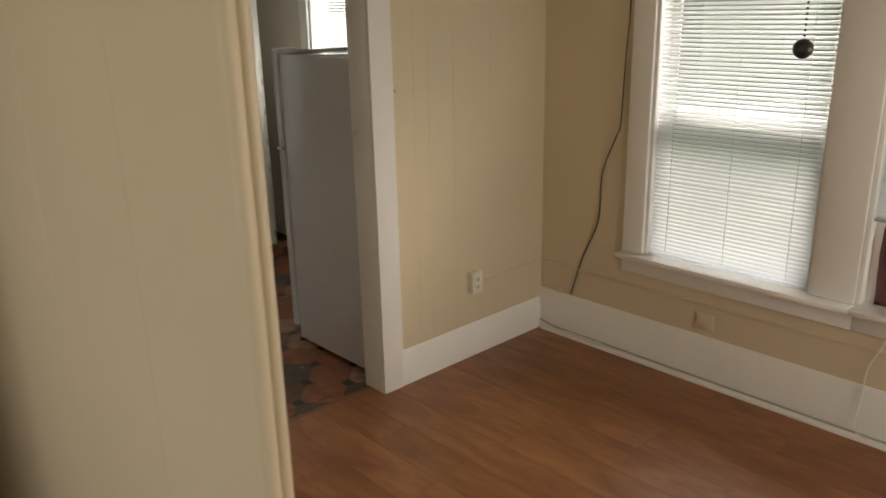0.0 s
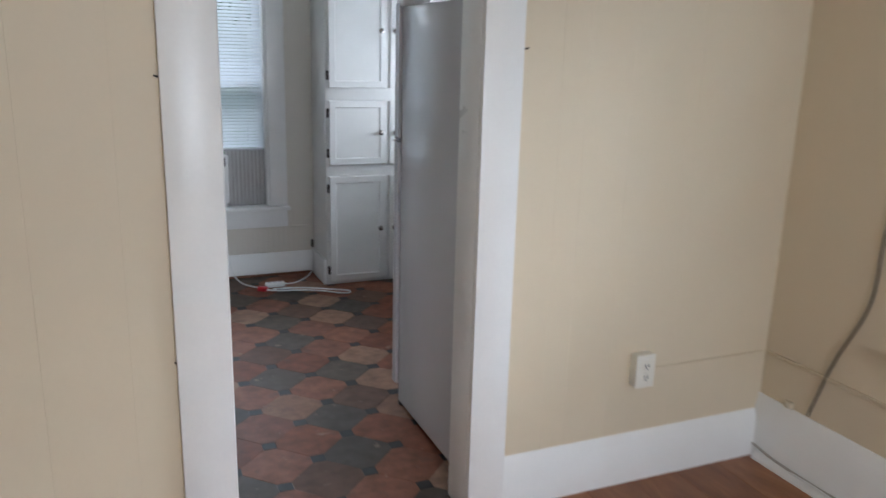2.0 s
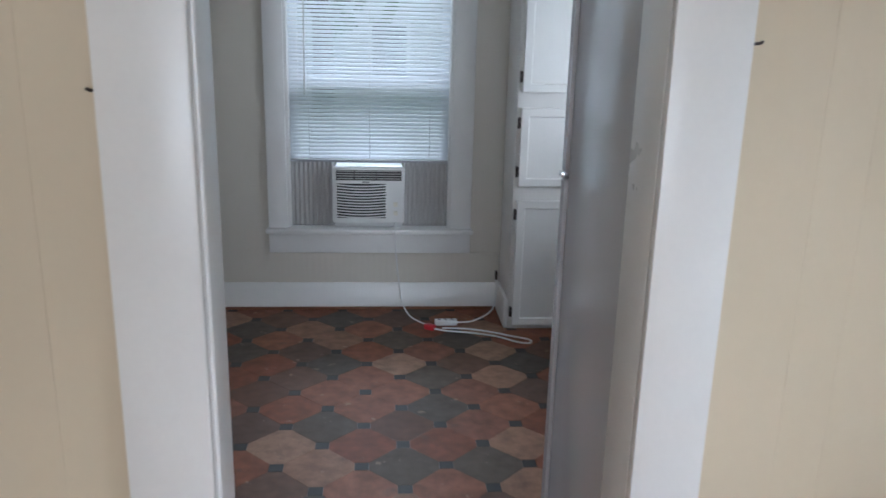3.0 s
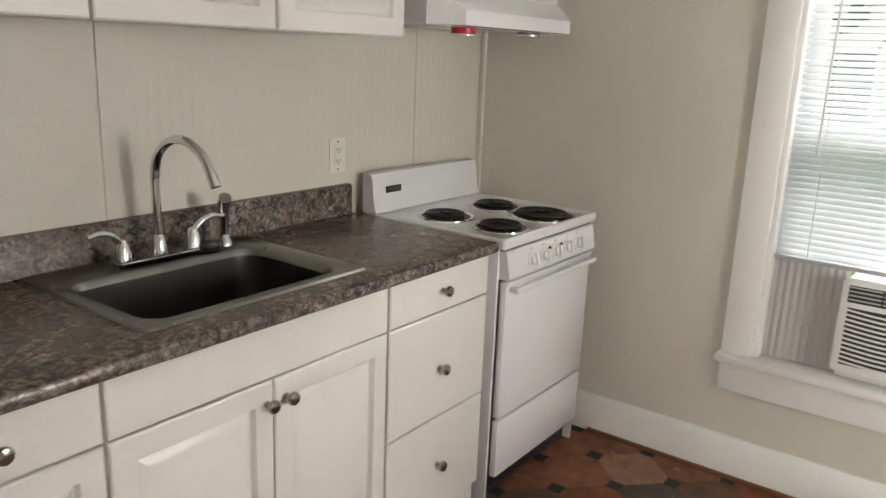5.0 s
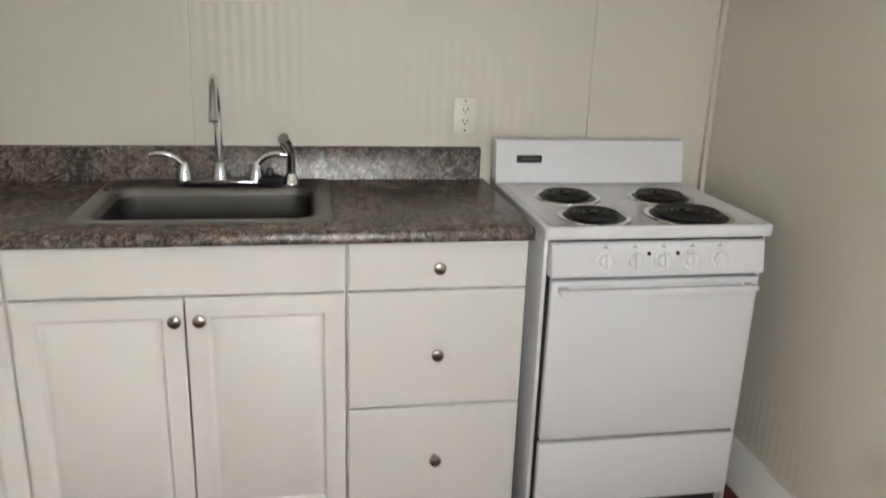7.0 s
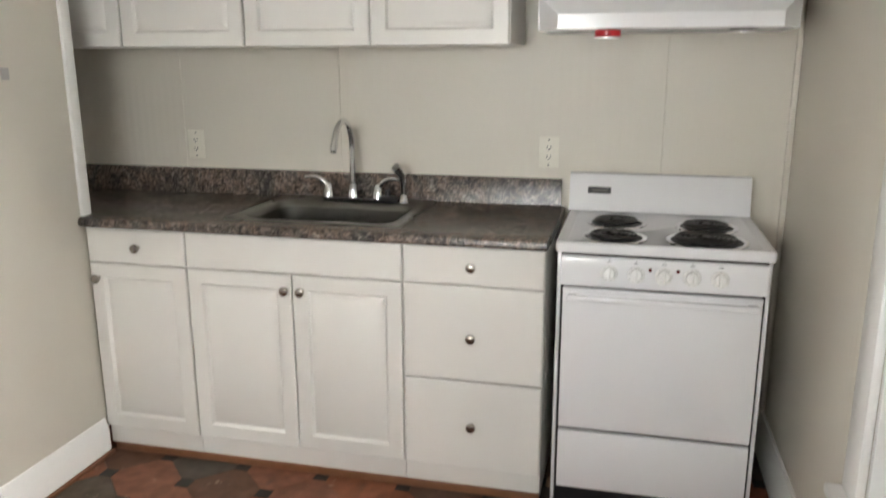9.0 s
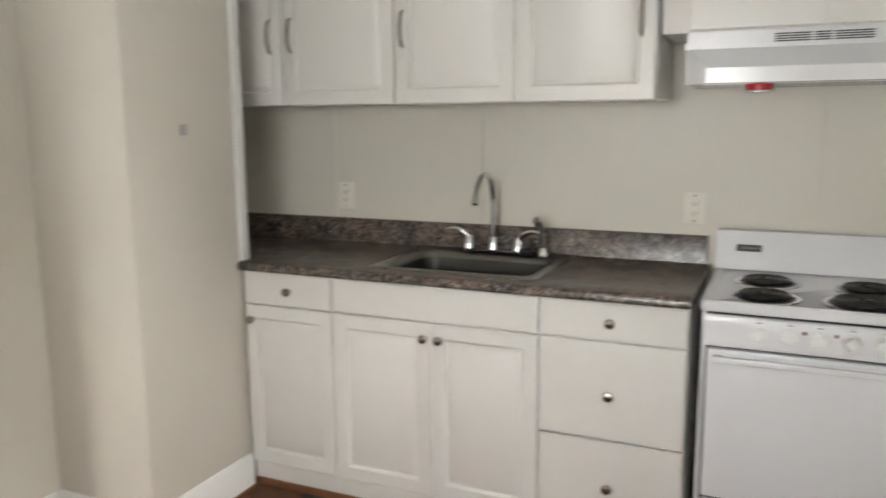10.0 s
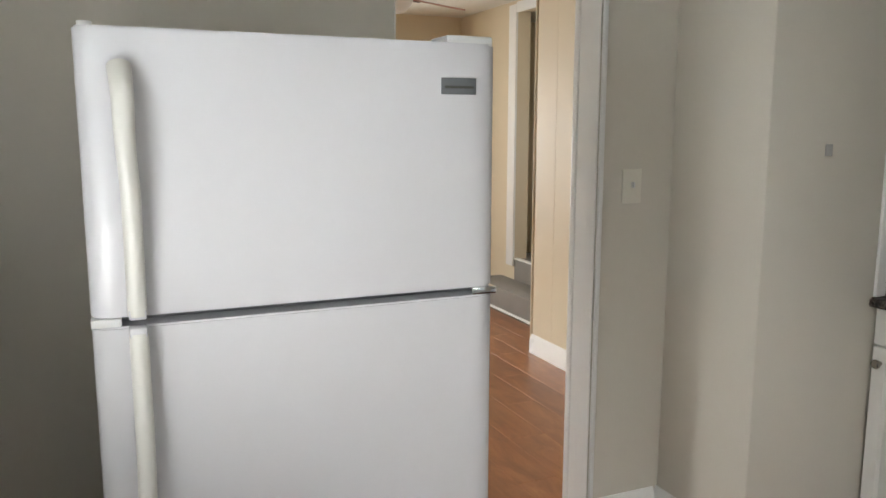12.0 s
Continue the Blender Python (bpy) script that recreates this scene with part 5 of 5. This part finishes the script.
for i in range(4):
    z = CZ1 - 0.064 + i * 0.0135
    part("outlet_louvre", boxes((CX0 + 0.024, CX1 - 0.02, CYF - 0.004, CYF - 0.0018, z, z + 0.0045)), CORRUGATED, face)
for x in (CX0 + 0.12, CX0 + 0.24):
    part("outlet_divider", boxes((x - 0.003, x + 0.003, CYF - 0.0048, CYF - 0.0041, CZ1 - 0.070, CZ1 - 0.018)), BLACK, face)
# This black plate paints the shade between the intake louvres.
part("intake_shade_plate", boxes((CX0 + 0.026, CX0 + 0.292, CYF - 0.0012, CYF + 0.004, CZ0 + 0.030, CZ1 - 0.090)), BLACK, face, "black plate for the shade behind the louvres")
for i in range(12):
    z = CZ0 + 0.034 + i * 0.0158
    bm = bmesh.new()
    n = 8
    lo, hi = [], []
    for j in range(n + 1):
        x = CX0 + 0.026 + 0.266 * j / n
        dz = -0.008 * math.sin(math.pi * j / n) + 0.004
        lo.append((x, z + dz))
        hi.append((x, z + dz + 0.0060))
    prism(bm, lo + hi[::-1], CYF - 0.005, CYF - 0.0014, "Y")
    part("intake_louvre", bm, WHITE_PLASTIC, face)
for i in range(2):
    part("control_button", boxes((CX1 - 0.062, CX1 - 0.038, CYF - 0.003, CYF + 0.002, CZ0 + 0.045 + 0.05 * i, CZ0 + 0.070 + 0.05 * i), bev=0.002), PLASTIC, face)
part("nameplate", boxes((CX0 + 0.165, CX0 + 0.205, CYF - 0.0012, CYF + 0.001, CZ1 - 0.084, CZ1 - 0.078)), GREY_PLASTIC, face)
for a, b in ((KN[0] + 0.0195, CX0 + 0.010), (CX1 - 0.010, KN[1] - 0.0195)):
    bm = bmesh.new()
    n = max(4, int((b - a) / 0.012))
    pts = [(a + (b - a) * i / n, N + 0.046 + (0.006 if i % 2 else 0.0)) for i in range(n + 1)]
    prism(bm, pts + [(p[0], p[1] + 0.003) for p in pts[::-1]], 0.472, 0.836, "Z")
    part("accordion_panel", bm, CORRUGATED, ac, "pleated grey vinyl filler panel")
bm = tube(bmesh.new(), [(CX1 - 0.055, CYF + 0.01, 0.502), (CX1 - 0.052, N - 0.062, 0.48), (CX1 - 0.050, N - 0.066, 0.40), (CX1 - 0.035, N - 0.05, 0.22), (CX1 - 0.01, N - 0.06, 0.06), (-1.500, 2.87, 0.008), (-1.44, 2.76, 0.006), (-1.40, 2.70, 0.014)], 0.0042, seg=8)
part("power_cord", bm, WHITE_PLASTIC, ac, "white power cord down to the floor")

solo("sill_raceway", box(bmesh.new(), KN[1] + 0.113, QX0 - 0.001, N - 0.010, N - 0.0005, 0.318, 0.330, bev=0.003), KITCHEN, "off-white painted wire raceway beside the window apron", "raceway")

# power plug, strip and extension cord on the floor
bm = bmesh.new()
box(bm, -1.425, -1.365, 2.645, 2.685, 0.001, 0.030, bev=0.008)
bmesh.ops.rotate(bm, verts=bm.verts, cent=(-1.395, 2.665, 0.015), matrix=Matrix.Rotation(radians(-35), 3, "Z"))
solo("red_plug", bm, RED, "red plastic plug lying on the tiles", "plug")
strip = thing("power_strip", (-1.30, 2.74, 0), "white plastic power strip lying on the tiles", "power strip")
bm = box(bmesh.new(), -1.365, -1.245, 2.715, 2.760, 0.0008, 0.030, bev=0.007)
part("housing", bm, WHITE_PLASTIC, strip)
part("sockets", boxes((-1.350, -1.335, 2.730, 2.745, 0.0302, 0.0306), (-1.315, -1.300, 2.730, 2.745, 0.0302, 0.0306), (-1.280, -1.265, 2.730, 2.745, 0.0302, 0.0306)), GREY_PLASTIC, strip)
part("cord", tube(bmesh.new(), [(-1.248, 2.738, 0.014), (-1.17, 2.77, 0.006), (-1.08, 2.86, 0.006), (-1.02, 2.95, 0.02), (-1.004, 2.96, 0.10), (-1.004, 2.972, 0.20)], 0.0045, seg=8), WHITE_PLASTIC, strip)
bm = tube(bmesh.new(), [(-1.372, 2.645, 0.012), (-1.30, 2.63, 0.0055), (-1.18, 2.60, 0.0055), (-1.05, 2.545, 0.0055), (-0.96, 2.47, 0.0055), (-0.90, 2.455, 0.0055), (-0.89, 2.50, 0.0055), (-0.98, 2.555, 0.0055), (-1.10, 2.625, 0.0055), (-1.22, 2.665, 0.0055), (-1.33, 2.675, 0.0055)], 0.0045, seg=8)
solo("extension_cord", bm, WHITE_PLASTIC, "white extension cord looped on the tiles", "cord")
solo("floor_jack", box(bmesh.new(), QX0 - 0.030, QX0 - 0.0185, 2.955, 2.985, 0.185, 0.235, bev=0.003), IRON, "dark socket on the cabinet's side", "socket")


# ---- wall outlets and switch ----
def outlet_east(y, z, label):
    x = W
    o = thing("wall_outlet", (x, y, z), label, "outlet", "kitchen outlets")
    plate = part("plate", box(bmesh.new(), x + 0.0004, x + 0.006, y - 0.037, y + 0.037, z - 0.058, z + 0.058, bev=0.002), PLASTIC, o)
    part("decora_face", box(bmesh.new(), x + 0.0055, x + 0.009, y - 0.017, y + 0.017, z - 0.034, z + 0.034, bev=0.001), PLASTIC, plate)
    for dz in (0.018, -0.018):
        part("slots", boxes((x + 0.0088, x + 0.0096, y - 0.008, y - 0.0055, z + dz - 0.003, z + dz + 0.007), (x + 0.0088, x + 0.0096, y + 0.0055, y + 0.008, z + dz - 0.003, z + dz + 0.007), (x + 0.0088, x + 0.0096, y - 0.0025, y + 0.0025, z + dz - 0.010, z + dz - 0.005)), BLACK, plate)
    part("screw", boxes((x + 0.0058, x + 0.0066, y - 0.003, y + 0.003, z + 0.043, z + 0.049), (x + 0.0058, x + 0.0066, y - 0.003, y + 0.003, z - 0.049, z - 0.043)), STEEL, plate)
    return o


outlet_east(2.178, 1.117, "ivory duplex outlet on the wall beside the stove")
outlet_east(0.711, 1.116, "ivory duplex outlet on the wall above the backsplash")
sw = thing("light_switch", (-2.080, S, 1.281), "off-white toggle light switch plate by the doorway", "switch")
plate = part("plate", box(bmesh.new(), -2.120, -2.040, S + 0.0004, S + 0.006, 1.221, 1.341, bev=0.002), PLASTIC, sw)
part("toggle", box(bmesh.new(), -2.084, -2.076, S + 0.0055, S + 0.020, 1.276, 1.296, bev=0.002), WHITE_PLASTIC, plate)
solo("wall_sticker", box(bmesh.new(), -2.520, -2.490, CHY + 0.0004, CHY + 0.004, 1.395, 1.432, bev=0.001), CORRUGATED, "small grey square bracket stuck on the wall", "bracket")
# Thin black strip put in as the shade of the gap behind the batten.
bm = tube(bmesh.new(), [(CHW - 0.020, CHY - 0.02, 1.50), (CHW - 0.022, CHY - 0.015, 1.30), (CHW - 0.019, CHY - 0.02, 1.10), (CHW - 0.03, CHY - 0.03, 0.93)], 0.004, seg=8)
solo("corner_gap_shade", bm, CABLE, "dark strip for the shaded gap behind the batten", "cord")

# ---- outside ----
bm = bmesh.new()
bmesh.ops.create_grid(bm, x_segments=2, y_segments=2, size=400, matrix=Matrix.Translation((0, 0, -0.55)))
setting("ground", bm, GRASS, "mown green lawn round the house", "ground")
setting("pavement", boxes((6.0, 7.3, -60, 60, -0.549, -0.50)), CONCRETE, "pale concrete pavement beyond the lawn", "pavement")
setting("road", boxes((9.0, 15.0, -80, 80, -0.549, -0.53)), mat("asphalt", (0.06, 0.06, 0.062), 0.9, vary=0.2, scale=1, grain=0.2), "grey asphalt road", "road")


def tree(x, y, h, r, seed):
    rnd = random.Random(seed)
    z = -0.55
    t = thing("tree", (x, y, z), "leafy green tree in the yard", "tree", "yard trees")
    bm = tube(bmesh.new(), [(x, y, z), (x + 0.05, y, z + h * 0.25), (x - 0.04, y + 0.06, z + h * 0.5), (x, y, z + h * 0.8)], lambda s: 0.22 * (1 - 0.8 * s), seg=10)
    for k in range(6):
        a = rnd.uniform(0, 6.28)
        q = z + h * rnd.uniform(0.3, 0.55)
        tube(bm, [(x, y, q), (x + r * 0.35 * math.cos(a), y + r * 0.35 * math.sin(a), q + h * 0.12), (x + r * 0.75 * math.cos(a), y + r * 0.75 * math.sin(a), q + h * 0.22)], lambda s: 0.09 * (1 - 0.8 * s), seg=7)
    part("trunk", bm, BARK, t)
    verts, faces = [], []
    for k in range(2600):
        d = Vector((rnd.gauss(0, 1), rnd.gauss(0, 1), rnd.gauss(0, 0.8))).normalized() * (rnd.random() ** 0.4)
        if noise.noise(d * 3 + Vector((seed, 0, 0))) < -0.12:
            continue
        c = Vector((x, y, z + h * 0.66)) + Vector((d.x * r, d.y * r, d.z * h * 0.36))
        n = Vector((rnd.gauss(0, 1), rnd.gauss(0, 1), rnd.gauss(0, 1))).normalized()
        u = n.orthogonal().normalized() * rnd.uniform(0.10, 0.2)
        w = n.cross(u) * 0.6
        i = len(verts)
        verts += [c - u, c + w, c + u, c - w]
        faces.append((i, i + 1, i + 2, i + 3))
    me = bpy.data.meshes.new("crown")
    me.from_pydata(verts, [], faces)
    me.materials.append(LEAF)
    ob = new("crown", me)
    ob.parent = t
    ob.matrix_parent_inverse = t.matrix_world.inverted()


tree(5.0, 6.5, 6.5, 2.4, 1)
tree(-2.6, 11.0, 7.0, 2.8, 2)
tree(8.3, -6.5, 7.0, 2.6, 3)
tree(1.2, 13.0, 7.5, 3.0, 4)


def far_house(x, y, w, d, h, face_dir):
    t = thing("house", (x, y, -0.55), "pale grey sided house across the yard", "house", "neighbouring houses")
    z = -0.55
    part("wall", boxes((x - d / 2, x + d / 2, y - w / 2, y + w / 2, z, z + h)), SIDING, t)
    bm = prism(bmesh.new(), [(x - d / 2 - 0.4, z + h), (x + d / 2 + 0.4, z + h), (x, z + h + 2.4)], y - w / 2 - 0.3, y + w / 2 + 0.3, "Y")
    part("roof", bm, SHINGLE, t)
    xs = x - d / 2 if face_dir == "W" else x
    for k in range(4):
        if face_dir == "W":
            yy = y - w / 2 + w * (k + 0.5) / 4
            wn_ = part("window", boxes((xs - 0.06, xs + 0.02, yy - 0.55, yy + 0.55, z + 1.0, z + 2.5)), TRIM, t)
            part("pane", boxes((xs - 0.075, xs - 0.061, yy - 0.45, yy + 0.45, z + 1.1, z + 2.4)), GREY_PLASTIC, wn_)
        else:
            xx = x - d / 2 + d * (k + 0.5) / 4
            ys = y - w / 2
            wn_ = part("window", boxes((xx - 0.5, xx + 0.5, ys - 0.06, ys + 0.02, z + 1.0, z + 2.5)), TRIM, t)
            part("pane", boxes((xx - 0.4, xx + 0.4, ys - 0.075, ys - 0.061, z + 1.1, z + 2.4)), GREY_PLASTIC, wn_)


far_house(23.0, -1.0, 11, 8, 3.4, "W")
far_house(22.0, 14.0, 10, 8, 3.4, "W")
far_house(-3.0, 22.0, 8, 12, 3.4, "S")

# ---- floor pieces: laminate planks and vinyl tiles ----
PW, PL = 0.193, 1.29
fl = bpy.data.objects["floor_living_base"]
bm = box(bmesh.new(), -PW / 2 + 0.0004, PW / 2 - 0.0004, -PL / 2 + 0.0004, PL / 2 - 0.0004, -0.0078, 0.0, bev=0.0008, seg=1)
plank_me = as_mesh("plank", bm, LAMINATE, False)
i = 0
x = E - PW / 2
while x > -3.31:
    y0 = 0.115 - (i * 0.43) % PL
    y = y0 + PL / 2
    while y + PL / 2 > LS + 0.05:
        a, b = min(y + PL / 2, 0.117), max(y - PL / 2, LS + 0.001)
        if a - b > 0.05:
            if abs((a - b) - PL) < 1e-3:
                me, py = plank_me, (a + b) / 2
            else:
                py = (a + b) / 2
                me = as_mesh("plank", box(bmesh.new(), -PW / 2 + 0.0004, PW / 2 - 0.0004, b - py + 0.0004, a - py - 0.0004, -0.0078, 0.0, bev=0.0008, seg=1), LAMINATE, False)
            p = new("plank", me)
            p.parent = fl
            p.location = (x, py, 0)
        y -= PL
    x -= PW
    i += 1

# octagonal tiles with dark insets, set diagonally
fk = bpy.data.objects["floor_kitchen_base"]
PT, DS, GP = 0.1525, 0.025, 0.0006
cut = DS + 0.0008
oct_pts = [(PT - cut, cut), (cut, PT - cut), (-cut, PT - cut), (-PT + cut, cut), (-PT + cut, -cut), (-cut, -PT + cut), (cut, -PT + cut), (PT - cut, -cut)]


def piece(pts, name, material, z=0.0):
    c = [(px * 0.991, py * 0.991) for px, py in pts]
    bm = bmesh.new()
    lo = [bm.verts.new((px, py, -0.0028)) for px, py in pts]
    hi = [bm.verts.new((px, py, z)) for px, py in c]
    n = len(pts)
    for k in range(n):
        bm.faces.new((lo[k], lo[(k + 1) % n], hi[(k + 1) % n], hi[k]))
    bm.faces.new(hi)
    bmesh.ops.recalc_face_normals(bm, faces=bm.faces[:])
    return as_mesh(name, bm, material, False)


def clip(pts, x0, x1, y0, y1):
    """Cut a convex outline to a rectangle."""
    for axis, lim, sgn in ((0, x0, 1), (0, x1, -1), (1, y0, 1), (1, y1, -1)):
        out = []
        for k in range(len(pts)):
            p, q = pts[k], pts[(k + 1) % len(pts)]
            dp, dq = sgn * (p[axis] - lim), sgn * (q[axis] - lim)
            if dp >= 0:
                out.append(p)
            if dp * dq < 0:
                t = dp / (dp - dq)
                out.append((p[0] + (q[0] - p[0]) * t, p[1] + (q[1] - p[1]) * t))
        pts = out
        if len(pts) < 3:
            return []
    return pts


KX0, KX1, KY0, KY1 = W + 0.002, E - 0.002, 0.1195, N - 0.002
dot_me = piece([(DS, DS), (-DS, DS), (-DS, -DS), (DS, -DS)], "inset", DOT, -0.0002)
tile_mes = {m.name: piece(oct_pts, "tile", m) for m in (TILE, TILE_SLATE, TILE_TAN, TILE_BROWN)}
# the print repeats every twelve by eight fields
SLATES = {(6, 1), (3, 0), (9, 2), (9, 4), (6, 5), (3, 6), (2, 3), (0, 5), (10, 7), (8, 7)}
TANS = {(2, 1), (5, 0), (8, 5), (11, 4), (11, 6), (11, 0), (6, 7)}
BROWNS = {(4, 1), (4, 3), (10, 5), (5, 4), (5, 6), (8, 1), (0, 3), (1, 6)}


def tile_tone(i, j):
    k = (i % 12, j % 8)
    return TILE_SLATE if k in SLATES else TILE_TAN if k in TANS else TILE_BROWN if k in BROWNS else TILE


OX, OY = -2.788, 1.4575
for i in range(-4, 20):
    for j in range(-11, 13):
        cx, cy = OX + PT * i, OY + PT * j
        dot = (i + j) % 2 == 0
        base_pts = [(DS, DS), (-DS, DS), (-DS, -DS), (DS, -DS)] if dot else oct_pts
        q = clip([(px + cx, py + cy) for px, py in base_pts], KX0, KX1, KY0, KY1)
        if len(q) < 3:
            continue
        whole = all(KX0 < px + cx < KX1 and KY0 < py + cy < KY1 for px, py in base_pts)
        if whole:
            me = dot_me if dot else tile_mes[tile_tone(i, j).name]
        else:
            me = piece([(px - cx, py - cy) for px, py in q], "inset" if dot else "tile", DOT if dot else tile_tone(i, j), -0.0002 if dot else 0.0)
        o = new("inset" if dot else "tile", me)
        o.parent = fk
        o.location = (cx, cy, 0)
        if not dot and whole:
            o.rotation_euler = (0, 0, math.pi / 2 * ((i * 7 + j * 3) % 4))
